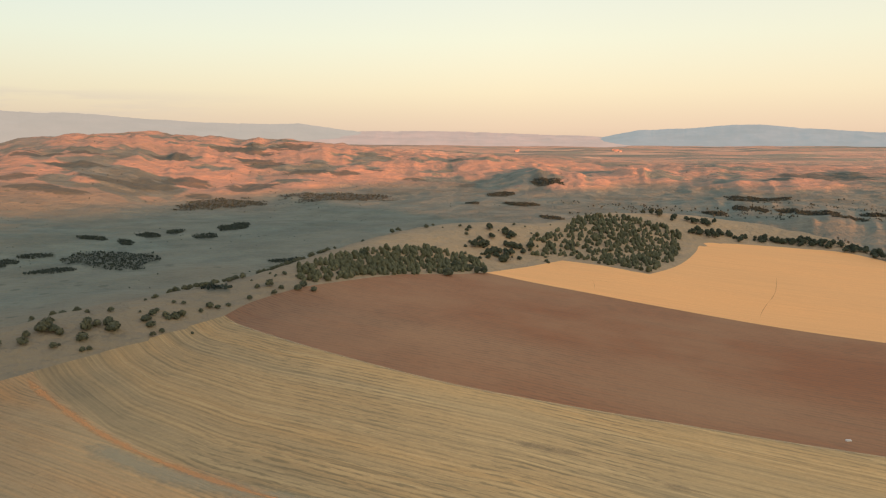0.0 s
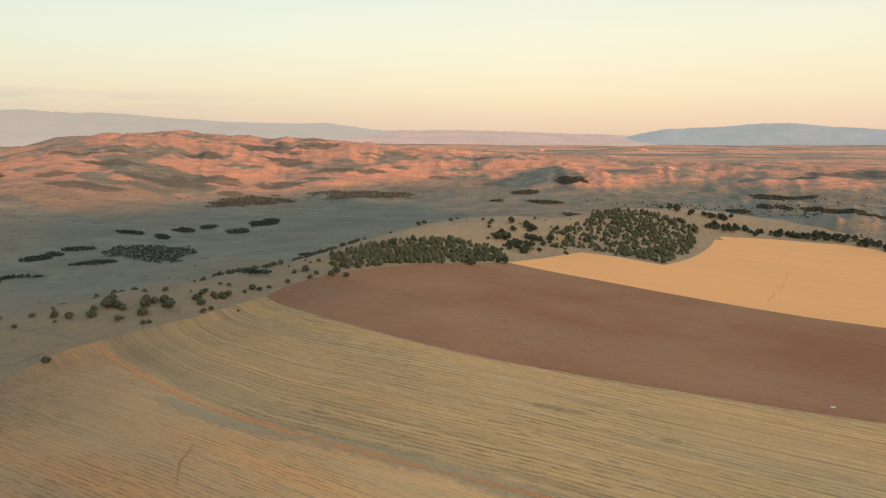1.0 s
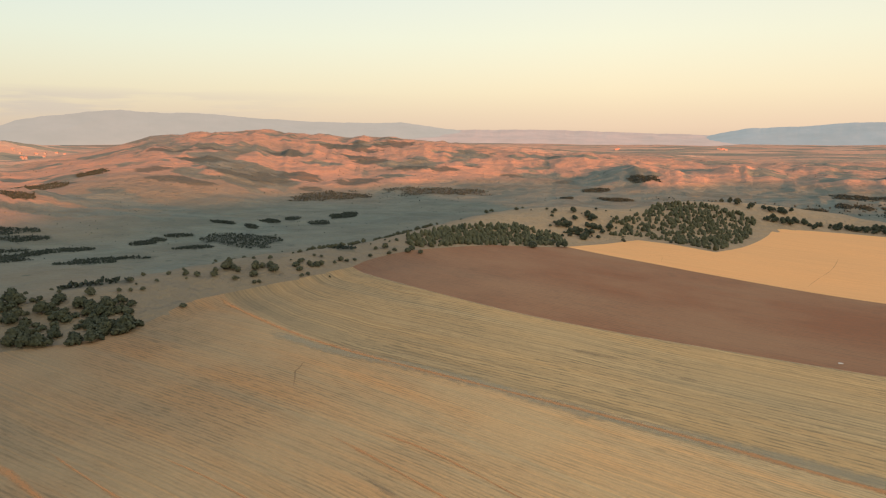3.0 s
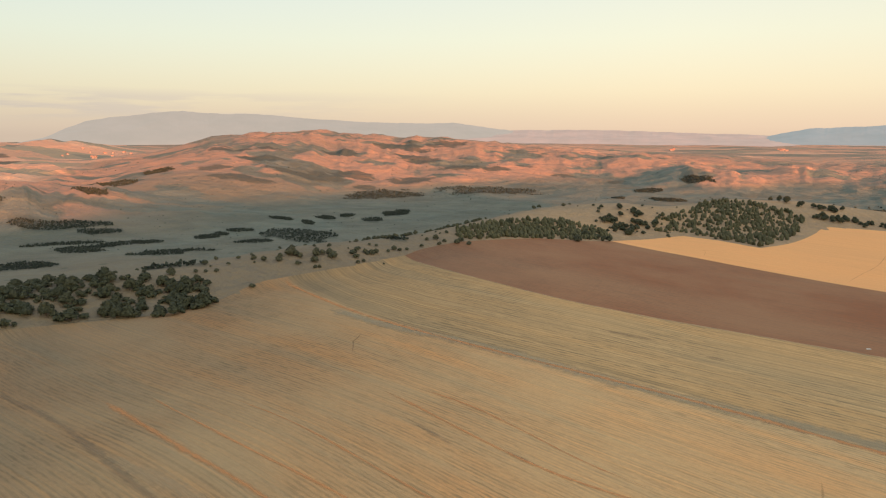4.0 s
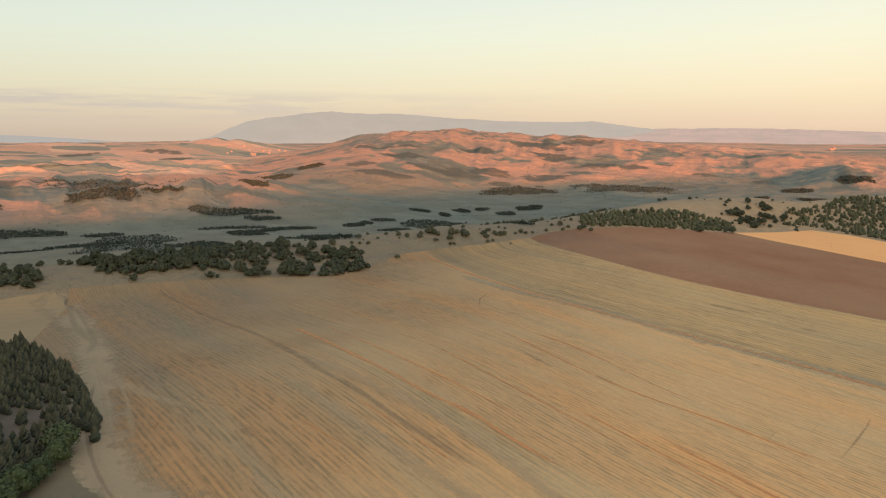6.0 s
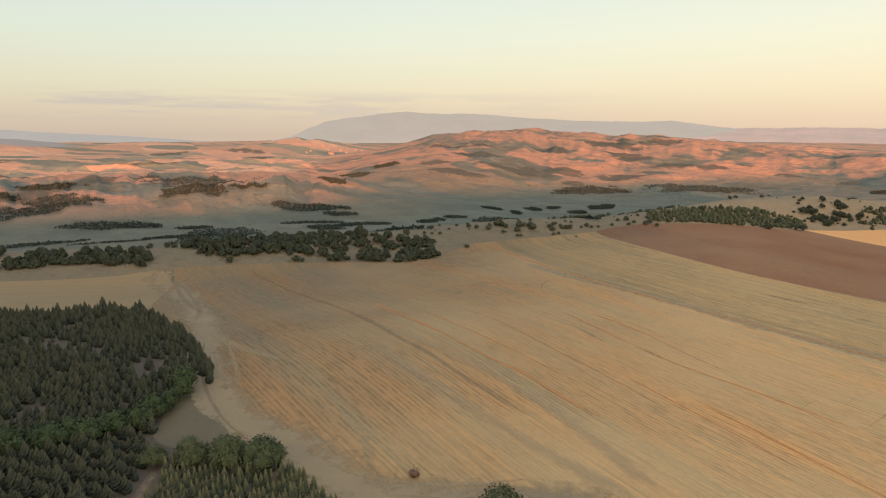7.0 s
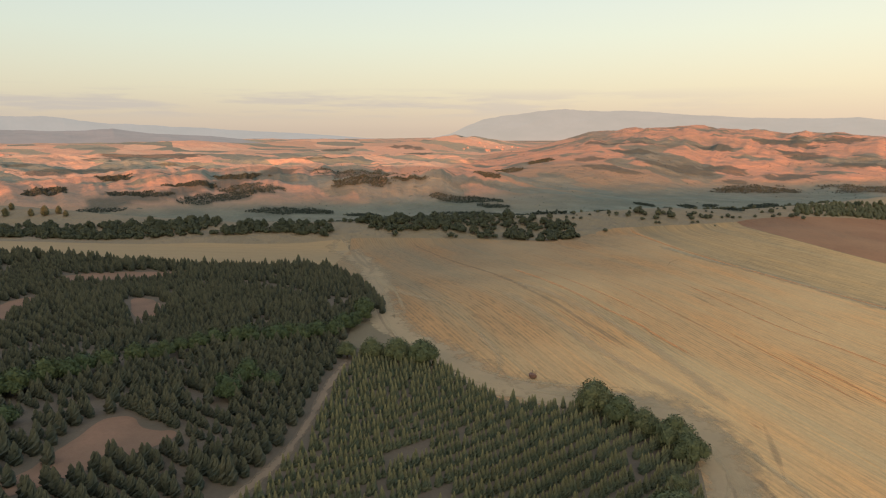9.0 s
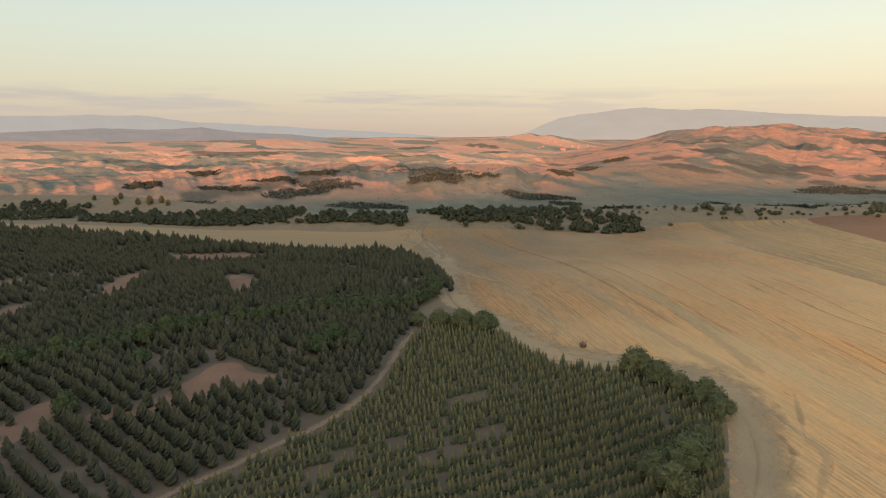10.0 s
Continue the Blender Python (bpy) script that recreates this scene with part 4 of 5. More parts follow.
STRIPS = [[(-7.9, -85.6), (-7.2, -80.3), (-6.1, -74.6)], [(-0.9, -80.9), (-1.4, -74.3), (-0.4, -69)], [(-6.6, -97), (-7.5, -92), (-8.7, -88.5)], [(-4, -88), (-1, -83.6), (1.2, -80.6)], [(-10.8, -72), (-10.9, -63.5)],
          [(-130, -40), (-120, -44), (-112, -46)], [(-88, -84), (-84, -74), (-90, -66)], [(-74, -52), (-80, -44)], [(-100, -78), (-94, -88)]]
GREEN_BAND = [(-71, -124), (-69.3, -117), (-68, -106), (-69, -96), (-71, -88), (-71, -78), (-69.5, -66), (-65, -55), (-58, -48), (-57, -40), (-62, -29)]

rng = np.random.RandomState(11)
SPLIT = [(60, -131), (-8, -126), *TRACK[1:], (-50, -40), (-50, 60), (200, 60), (200, -131)]


def planted(turn, between, along, jitter, young):
    """Places of pines in rows, within the stand and clear of its track, gaps and hedge."""
    u, w = np.meshgrid(np.arange(-330, 160, between), np.arange(-330, 160, along))
    u, w = u.ravel(), w.ravel()
    u = u + 1.4 * vnoise(w / 34, u / 60, 3) + rng.normal(0, jitter, u.size)
    w = w + rng.normal(0, along * 0.2, w.size)
    c, s = math.cos(radians(turn)), math.sin(radians(turn))
    x, y = u * c + w * s, -u * s + w * c
    ok = inside([*STAND_EDGE, (20, -131), (-60, -131), (-310, -112)], x, y) & ((y > -137 + (61 - x) * 0.06) | ((x > -70) & (y > -131)))
    ok &= inside(SPLIT, x, y) == young
    ok &= (line_distance(TRACK, x, y) > 1.5) & (line_distance(STAND_EDGE, x, y) > 0.7) & (line_distance(GREEN_BAND, x, y) > 1.6)
    for g in CLEARINGS:
        ok &= line_distance([*g, g[0]], x, y) + vnoise(x / 2.5, y / 2.5, 12) > 0.9
        ok &= ~inside(g, x + 2.2 * vnoise(x / 5, y / 5, 8), y + 2.2 * vnoise(x / 5, y / 5, 9))
    for g in STRIPS:
        ok &= line_distance(g, x, y) + 0.6 * vnoise(x / 3, y / 3, 10) > 0.75
    gaps = smooth(0.34, 0.5, vnoise(x / 11, y / 7, 14)) * (0.10 if young else 0.5)
    ok &= rng.uniform(size=x.size) > 0.04 + gaps
    return x[ok], y[ok]


x, y = planted(10, 2.6, 0.72, 0.06, True)
size = np.clip(0.64 + 0.07 * vnoise(x / 12, y / 12, 15) + rng.normal(0, 0.06, x.size), 0.4, 1.1)
tall = rng.uniform(0.9, 1.12, x.size)
near = np.argsort(np.hypot(x - 12, y + 62))[:290]
PINES = [tree_kind("pine_tree", conifer(100 + i, 3.3, 0.76, 8, 10, 0.02, 70, KEEN), trunk(1.2, 0.07, 0.04, i), M_NEEDLE_YOUNG_SUN, "young yellowish-green pine planted in a row on brown soil", "pine tree") for i in range(6)]
planter = Planter(PINES, "pines of the young stand")
for i in near:
    planter.put(x[i], y[i], size[i], rng.uniform(0, 6.28), int(rng.randint(6)), tall[i])
rest = np.setdiff1d(np.arange(len(x)), near)
mass("young_pine_rows", [conifer(200 + i, 3.3, 0.74, 6, 8, 0.02, 26, KEEN) for i in range(6)], x[rest], y[rest], size[rest], M_NEEDLE_YOUNG_SUN,
     "close rows of young pines beside the field", "pine stand", tall[rest], 5)
x, y = planted(82, 2.7, 0.95, 0.12, False)
size = np.clip(0.74 + 0.22 * vnoise(x / 12, y / 12, 16) + rng.normal(0, 0.11, x.size), 0.4, 1.4)
size *= 1 + 0.5 * np.exp(-line_distance(STAND_EDGE[:5], x, y) / 7)
size *= 1 + 0.18 * np.exp(-((x + 22) ** 2 + (y + 112) ** 2) / 9 ** 2)
mass("pine_stand", [conifer(220 + i, 3.2, 0.86, 6, 8, 0.02, 28) for i in range(6)], x, y, size, M_NEEDLE,
     "dense dark pine plantation in curving rows", "pine stand", rng.uniform(0.85, 1.12, x.size), 6)

for i, c in enumerate(CLEARINGS):
    field("bare_ground", soften(c, 1.0, True) + 0.5 * np.stack([vnoise(np.arange(len(soften(c, 1.0, True))) * 0.35, np.full(len(soften(c, 1.0, True)), q), 5) for q in (0.3, 7.3)], -1), M_DRYGRASS if i == 5 else M_BARE, 0.0, "bare reddish soil clearing among the pines", "bare ground", lift=0.05, step=1.5)
ribbon("dirt_track", TRACK, 2.0, M_PATH, "narrow sandy dirt track through the pine stand", "dirt track", 0.08)

# broad-leaved trees at the stand's edge and along its old hedge
OAKS = [tree_kind("oak_tree", leafy(300 + i, 6.0, 5.2, 12, 3000, 0.25), trunk(2.4, 0.22, 0.12, i), M_OAK, "round dark-green oak tree at the edge of the field", "oak tree") for i in range(4)]
edge_oaks = Planter(OAKS, "oaks at the field edge")
for i, (px, py, s) in enumerate([(-32, -43, 1.0), (-36.5, -44.5, 0.9), (-41, -46.5, 0.8), (-45, -49, 0.62), (-1, -37.5, 1.08), (3.6, -38.2, 0.9), (7.5, -38.3, 0.78), (12, -39, 0.95), (15.6, -41.2, 0.85), (20.8, -60, 1.15), (22.5, -65.5, 0.9), (18.8, -64.5, 0.8), (17.5, -50, 0.55), (20, -54.5, 0.7)]):
    edge_oaks.put(px, py, s, i * 1.7, i)
BROADS = [tree_kind("hedge_tree", leafy(340 + i, 4.6, 4.2, 9, 1000, 0.34), trunk(1.8, 0.16, 0.09, i), M_GREEN, "bushy green broad-leaved tree among the pines", "broadleaf tree") for i in range(4)]
hedge = Planter(BROADS, "trees of the old hedge")
line = soften(GREEN_BAND, 2.3)
for i, (px, py) in enumerate(line):
    hedge.put(px + rng.normal(0, 0.7), py + rng.normal(0, 0.5), rng.uniform(0.8, 1.15), rng.uniform(0, 6.28), i)
for i, (px, py, s) in enumerate([(-43, -74, 1.0), (-46, -69, 1.1), (-42, -67, 0.8), (-48, -72, 0.7), (-57, -100, 0.8), (-42, -115, 0.9)]):
    hedge.put(px, py, s, i, i)

for k in np.linspace(0, 1, 46):
    px, py = -262 + 138 * k, -81 + 88 * k
    hedge.put(px + rng.normal(0, 0.5), py + rng.normal(0, 0.5), rng.uniform(0.15, 0.42), rng.uniform(0, 6.28), int(rng.randint(4)))

# ---- the wooded rim west of the fields ----
SCRUB = [tree_kind("scrub_oak", leafy(360 + i, 5.0, 4.2, 10, 480, 0.66), trunk(1.8, 0.18, 0.1, i), M_LEAF, "dark bushy oak on the grassy rim of the plateau", "oak tree") for i in range(5)]
scrub = Planter(SCRUB, "oaks along the rim")
WOOD_STRIP = [(-92, 108), (-96, 94), (-113, 90), (-134, 68), (-150, 56), (-166, 40), (-196, 14), (-235, -20), (-280, -52), (-300, -46), (-268, -30), (-230, 4), (-188, 36), (-165, 70), (-146, 97), (-128, 110), (-104, 122)]
count = 0
for _ in range(9000):
    px, py = rng.uniform(-300, -90), rng.uniform(-60, 125)
    if not inside(WOOD_STRIP, np.array(px), np.array(py)):
        continue
    if vnoise(np.array(px / 17), np.array(py / 17), 33) < -0.38 or line_distance([(-172, 44), (-178, 60)], np.array(px), np.array(py)) < 7:
        continue
    scrub.put(px, py, rng.uniform(0.42, 0.88), rng.uniform(0, 6.28), int(rng.randint(5)), rng.uniform(0.85, 1.15))
    count += 1
    if count >= 122:
        break
px, py = rng.uniform(-310, -90, 5000), rng.uniform(-65, 125, 5000)
ok = inside(WOOD_STRIP, px, py) & (vnoise(px / 17, py / 17, 33) > -0.42)
px, py = px[ok][:900], py[ok][:900]
mass("rim_thicket", [leafy(370 + i, 4.0, 3.2, 5, 70, 0.95, 0.0) for i in range(4)], px, py, rng.uniform(0.35, 0.8, len(px)), M_LEAF, "dense dark undergrowth of the wood along the rim", "thicket", None, 21)
for poly, n in (([(-268, -44), (-246, -29), (-220, -7), (-208, 6), (-204, 18), (-217, 26), (-235, 4), (-260, -16), (-290, -36)], 70), ([(-196, 13), (-183, 27), (-163, 41), (-167, 46), (-186, 35), (-200, 24)], 26),
                ([(-304, -80), (-295, -64), (-297, -44), (-313, -38), (-342, -56), (-352, -72)], 40), ([(-156, 56), (-145, 64), (-133, 81), (-139, 90), (-156, 78), (-164, 63)], 34)):
    lo, hi = np.min(poly, 0), np.max(poly, 0)
    px, py = rng.uniform(lo[0], hi[0], 6000), rng.uniform(lo[1], hi[1], 6000)
    ok = inside(poly, px, py)
    px, py = px[ok], py[ok]
    for i in range(n):
        scrub.put(px[i], py[i], rng.uniform(0.45, 0.85), rng.uniform(0, 6.28), int(rng.randint(5)), rng.uniform(0.9, 1.3))
    px, py = px[n:n * 5], py[n:n * 5]
    mass("rim_thicket", [leafy(370 + i, 4.0, 3.6, 5, 90, 0.8, 0.0) for i in range(4)], px, py, rng.uniform(0.35, 0.75, len(px)), M_LEAF, "dense dark undergrowth of the wood along the rim", "thicket", None, 22 + n)
for px, py, s in ((-95, 106, 1.05), (-99, 103, 0.9), (-102, 96, 0.7), (-98, 96.5, 0.75)):
    scrub.put(px, py, s, px, int(-px))
BUSHES = [tree_kind("bush", leafy(380 + i, 2.6, 2.0, 7, 420, 0.36, 0.0), trunk(0.7, 0.06, 0.03, i), M_BUSH, "small dark bush on the dry grass slope", "bush") for i in range(4)]
bushes = Planter(BUSHES, "bushes on the rim slope")
RIM_BUSHES = [(-85, 162, 1.3), (-83, 162, 1.2), (-83, 155, 1.6), (-79, 162, 2.0), (-75, 171, 1.5), (-73, 169, 1.3), (-71, 165, 0.9), (-70, 168, 0.8), (-72, 176, 1.1), (-70, 177, 1.5), (-69, 179, 1.2),
              (-66, 185, 0.8), (-65, 189, 1.2), (-63, 190, 1.0), (-92, 155, 1.8), (-90, 156, 1.4), (-93, 149, 1.3), (-88, 155, 1.1), (-87, 150, 1), (-81, 151, 0.8), (-80, 152, 0.7)]
RIM_BUSHES += [(-58, 213, 1), (-55, 216, 1.5), (-52, 210, 1.0), (-51, 215, 1.0), (-46, 216, 1.5), (-45, 220, 1.4), (-41, 217, 1.2), (-148, 82, 1.5), (-150, 79, 0.8), (-142, 93, 1.0), (-114, 120, 1.6), (-109, 125, 0.8),
               (-111, 134, 1.2), (-112, 142, 0.8), (-100, 145, 1), (-97, 146, 1.1), (-94, 152, 1), (-92, 157, 1.8), (-84, 159, 1.6), (-81, 164, 1.4), (-75, 175, 1.1), (-91, 126, 1.1), (2, 258, 2.4)]
for px, py, s in RIM_BUSHES:
    bushes.put(px, py, s * 0.70, px * 3, int(abs(px)), rng.uniform(0.9, 1.25))
# low trees that line the drop behind the rim
for line, n in (([(-83, 206), (-76, 213), (-68, 228)], 34), ([(-65, 238), (-59, 254)], 16), ([(-57, 260), (-51, 274), (-46, 286)], 26), ([(-112, 164), (-104, 172), (-98, 179)], 22), ([(-118, 186), (-108, 196)], 14), ([(-10, 326), (-2, 336)], 4)):
    path = soften(line, 0.8)
    for _ in range(n):
        px, py = path[rng.randint(len(path))] + rng.normal(0, 1.3, 2)
        bushes.put(px, py, rng.uniform(0.5, 0.95), rng.uniform(0, 6.28), int(rng.randint(4)))
for _ in range(60):
    k = rng.uniform(0, 1)
    px, py = np.interp(k, [0, 0.3, 0.6, 1], [-190, -122, -80, -40]), np.interp(k, [0, 0.3, 0.6, 1], [42, 112, 178, 250])
    bushes.put(px + rng.normal(0, 7), py + rng.normal(0, 7), rng.uniform(0.25, 0.7), rng.uniform(0, 6.28), int(rng.randint(4)))
# single trees dotted over the bare back of the knoll
for _ in range(46):
    px, py = rng.uniform(-25, 70), rng.uniform(285, 350)
    if rim_distance(np.array(px), np.array(py))[0] < -4 and not inside(OUTLINES["wheat"], np.array(px), np.array(py)):
        bushes.put(px, py, rng.uniform(0.3, 0.8), rng.uniform(0, 6.28), int(rng.randint(4)))

# ---- the pines on the knolls behind the ploughed field ----
RIDGE_PINES = [tree_kind("ridge_pine", conifer(400 + i, 4.8, 1.7, 7, 10, 0.05, 60, FULL), trunk(1.6, 0.12, 0.07, i), M_NEEDLE_RIDGE, "dark pine tree on the tawny knoll", "pine tree") for i in range(5)]
ridge = Planter(RIDGE_PINES, "pines on the knolls")
WOOD_A = [(-46, 222), (-26, 244), (0, 261), (18, 276), (14, 290), (-8, 292), (-36, 275), (-52, 240)]
WOOD_B = [(40, 308), (55, 309), (84, 281), (101, 302), (122, 350), (124, 362), (98, 376), (72, 372), (62, 345), (40, 326)]
for poly, n, bx in ((WOOD_A, 128, (-54, 20, 220, 295)), (WOOD_B, 164, (38, 126, 280, 378))):
    k = 0
    while k < n:
        px, py = rng.uniform(bx[0], bx[1]), rng.uniform(bx[2], bx[3])
        if inside(poly, np.array(px), np.array(py)):
            ridge.put(px, py, rng.uniform(0.34, 0.62), rng.uniform(0, 6.28), int(rng.randint(5)), rng.uniform(0.7, 1.0))
            k += 1
    px, py = rng.uniform(bx[0], bx[1], 5000), rng.uniform(bx[2], bx[3], 5000)
    ok = inside(poly, px, py)
    px, py = px[ok][:n * 4], py[ok][:n * 4]
    mass("knoll_pines", [conifer(430 + i, 4.2, 1.8, 5, 8, 0.0, 20, FULL) for i in range(4)], px, py, rng.uniform(0.28, 0.56, len(px)), M_NEEDLE_RIDGE, "close-set dark pines covering the knoll", "pine stand", None, n)

for px, py, k in ((-304, -29, 0.8), (-293, -22, 0.7), (-288, -18, 0.95), (-286, -13, 0.75), (-278, -13, 0.6), (-312, -24, 0.7), (-322, -34, 0.6)):
    ridge.put(px, py, k, px, int(-px))

# tree belts on the slope behind the wheat field
BELT = [tree_kind("slope_tree", leafy(420 + i, 5.0, 4.4, 8, 500, 0.55), trunk(1.8, 0.18, 0.1, i), M_LEAF, "small dark tree on the slope behind the fields", "broadleaf tree") for i in range(4)]
belt = Planter(BELT, "trees on the slope")
for line, n, spread in (([(131, 364), (142, 366), (151, 367), (166, 362), (184, 356), (194, 347), (201, 333), (207, 322), (216, 298)], 130, 2.6), ([(134, 382), (150, 380)], 14, 3), ([(118, 392), (126, 386)], 12, 4), ([(-48, 300), (-20, 330)], 8, 4)):
    path = soften(line, 1.0)
    for _ in range(n):
        px, py = path[rng.randint(len(path))] + rng.normal(0, spread, 2)
        belt.put(px, py, rng.uniform(0.38, 0.72), rng.uniform(0, 6.28), int(rng.randint(4)), rng.uniform(0.9, 1.25))
WOOD_C = [(16, 284), (34, 300), (44, 320), (30, 330), (12, 312)]
k = 0
while k < 55:
    px, py = rng.uniform(-40, 50), rng.uniform(262, 335)
    if inside(WOOD_C, np.array(px), np.array(py)) or (k % 6 == 0 and vnoise(np.array(px / 15), np.array(py / 15), 44) > 0.2 and not inside(OUTLINES["wheat"], np.array(px), np.array(py))):
        belt.put(px, py, rng.uniform(0.35, 0.85), rng.uniform(0, 6.28), int(rng.randint(4)))
        k += 1

# ---- woods of the valley and the hills ----
CLUMPS = [leafy(500 + i, 2.3, 2.5, 1, 5, 1.0, 0.0) for i in range(6)]
for w in [*WOODS_NORTH, *WOODS_WEST, *WOODS_EAST, *WOODS_FOOT]:
    cx, cy, a, b = w
    away = math.hypot(cx - 15, cy + 60)
    if away > 1400:
        continue
    unit = 0.85 if away < 800 else 1.1
    n = int(min(900, 30 + math.pi * a * b / (3.2 * unit * unit)))
    d = math.atan2(cx - 15, cy + 60)
    s, e = rng.uniform(-1.2, 1.2, n * 3), rng.uniform(-1.2, 1.2, n * 3)
    px = cx + s * a * math.cos(d) + e * b * math.sin(d)
    py = cy - s * a * math.sin(d) + e * b * math.cos(d)
    fray = 0.55 * fbm(px / 18, py / 18, 3, 91) + 0.60 * fbm(px / 60, py / 60, 3, 92)
    keep = np.nonzero(wood_reach(w, px, py) + fray < 1.0)[0][:n]
    if len(keep) > 3:
        mass("woodland", CLUMPS, px[keep], py[keep], rng.uniform(0.6, 1.25, len(keep)) * unit, M_WOODS,
             "dark green wood lying on the dry slope" if away < 1300 else "distant dark patch of wood on the hills", "woodland", None, int(away), 0.5)
px, py = rng.uniform(-620, -40, 900), rng.uniform(250, 1100, 900)
d, _ = rim_distance(px, py)
keep = (d > 60) & (vnoise(px / 90, py / 90, 71) > 0.12)
mass("valley_bushes", CLUMPS, px[keep], py[keep], rng.uniform(0.25, 0.8, keep.sum()), M_WOODS, "scattered dark bushes on the valley floor", "bushes", None, 3, 0.2)
px, py = rng.uniform(-1500, 700, 1500), rng.uniform(500, 2300, 1500)
keep = (np.hypot(px - 15, py + 60) > 1000) & (vnoise(px / 120, py / 120, 72) > 0.15)
mass("hill_bushes", CLUMPS, px[keep], py[keep], rng.uniform(0.5, 1.3, keep.sum()), M_WOODS, "scattered shrubs dotting the bare hills", "bushes", None, 4, 0.2)
px, py = rng.uniform(120, 640, 2600), rng.uniform(430, 1100, 2600)
d, _ = rim_distance(px, py)
keep = (d > 60) & (vnoise(px / 45, py / 45, 73) > 0.30)
mass("slope_thicket", CLUMPS, px[keep], py[keep], rng.uniform(0.9, 2.0, keep.sum()), M_WOODS, "green thickets on the shaded eastern slope", "thicket", None, 6, 0.2)

# ---- wheel marks, straw lines and borders on the fields ----
ribbon("headland_track", [(-160, 44), (-138, 32), (-112, 16), (-90, 0), (-68, -21), (-50, -33), (-34, -36), (-20, -41), (-9, -38), (2, -29), (12, -30), (20, -40), (27, -54), (34, -70)], 12.0, M_TRACK,
       "worn pale headland track along the pine stand", "field track", 0.05, 0.3, 3)
for i, (line, w) in enumerate([([(-156, 44), (-140, 36), (-124, 25), (-106, 13), (-99, 4)], 1.8), ([(-154.3, 46.7), (-150.1, 41.2), (-135.4, 30.1), (-123.6, 22), (-113, 15.6), (-103.7, 10.9)], 2.2), ([(-138.7, 61.9), (-121.8, 52.5), (-105.6, 42.7), (-91.5, 36.3), (-75.5, 28.6), (-57.7, 16.5), (-44.8, 7.7), (-34.9, 3.3), (-25.7, -1.7), (-17.1, -5.5), (-9, -9)], 1.5),
                                ([(-84, -6), (-66, -23), (-50, -34), (-36, -39), (-22, -43)], 0.8), ([(18, -38), (25, -48), (30, -62)], 0.7)]):
    ribbon("wheel_rut", line, w, M_DARKTRACK, "dark turned soil of a curving wheel rut in the stubble", "wheel rut", 0.09, 0.35, 10 + i)
for i, (line, w) in enumerate([([(-38, -20), (-33, -25), (-27, -28), (-22, -33), (-20, -38)], 2.2), ([(-18, -40), (-8, -36), (1, -29), (10, -26)], 2.2), ([(8, -31), (16, -35), (22, -42), (27, -50)], 2.0),
                                ([(-60, -26), (-46, -36), (-30, -38)], 1.0), ([(-52, 4), (-30, -6), (-8, -16), (14, -24)], 3.5)]):
    ribbon("straw_trail", line, w, M_STRAW, "pale straw trail left by a turning machine", "straw trail", 0.10, 0.5, 20 + i)
for i, (line, w, m) in enumerate([([(15.8, -36.4), (18.9, -38.2), (21.7, -43.5), (23.1, -50.7), (24, -57)], 1.0, M_STRAW), ([(9, -24.5), (18.4, -31.2), (25.2, -35.9), (30.4, -39.4), (32, -46), (35, -56)], 1.6, M_STRAW),
                                   ([(19.7, -37.3), (24.3, -42), (27.3, -48.7), (30, -60)], 1.4, M_STRAW), ([(18, -20.7), (23.9, -32.2), (26.7, -38)], 1.4, M_DARKTRACK), ([(-20.6, -29.9), (-17.9, -32.9), (-17, -35.4)], 1.2, M_DARKTRACK),
                                   ([(-32, -35.5), (-22.1, -37.6), (-13.4, -34.8), (-7.2, -30.3), (-1.2, -24.2)], 1.3, M_STRAW), ([(17, -36), (23, -38.5), (27.5, -43), (29, -50)], 0.9, M_DARKTRACK), ([(14.9, -21), (17.8, -23.3), (22, -25)], 1.6, M_STREAK),
                                   ([(30.4, -38.4), (32.2, -43.3), (33, -48)], 0.9, M_STREAK)]):
    ribbon("wheel_mark", line, w, m, "faint curved wheel mark of a turning machine", "wheel mark", 0.09, 0.5, 80 + i)
for i, (line, w) in enumerate([([(-86.2, 113.6), (-84.4, 114.8), (-84.8, 118.9), (-82.2, 122.7)], 0.5), ([(-62.5, 96), (-60.9, 98.2), (-59.2, 99.8)], 0.4), ([(-40.1, 71.9), (-42.5, 80), (-43.5, 82.2), (-43.3, 85.2), (-43.7, 87.7), (-43.6, 91.6)], 0.45),
                               ([(-58.1, 89.8), (-59, 93.2), (-60.2, 96.8)], 0.3), ([(-36.6, 82.4), (-35, 84.1), (-33.7, 85.3)], 0.35), ([(-56.5, 70.8), (-56.2, 74.8), (-57, 79.1)], 0.3), ([(-70.4, 87.4), (-69.2, 87.6), (-68.2, 87.0)], 0.7)]):
    ribbon("erosion_rill", line, w, M_RILL, "narrow dark rill washed into the stubble soil", "erosion rill", 0.09, 0.6, 100 + i)
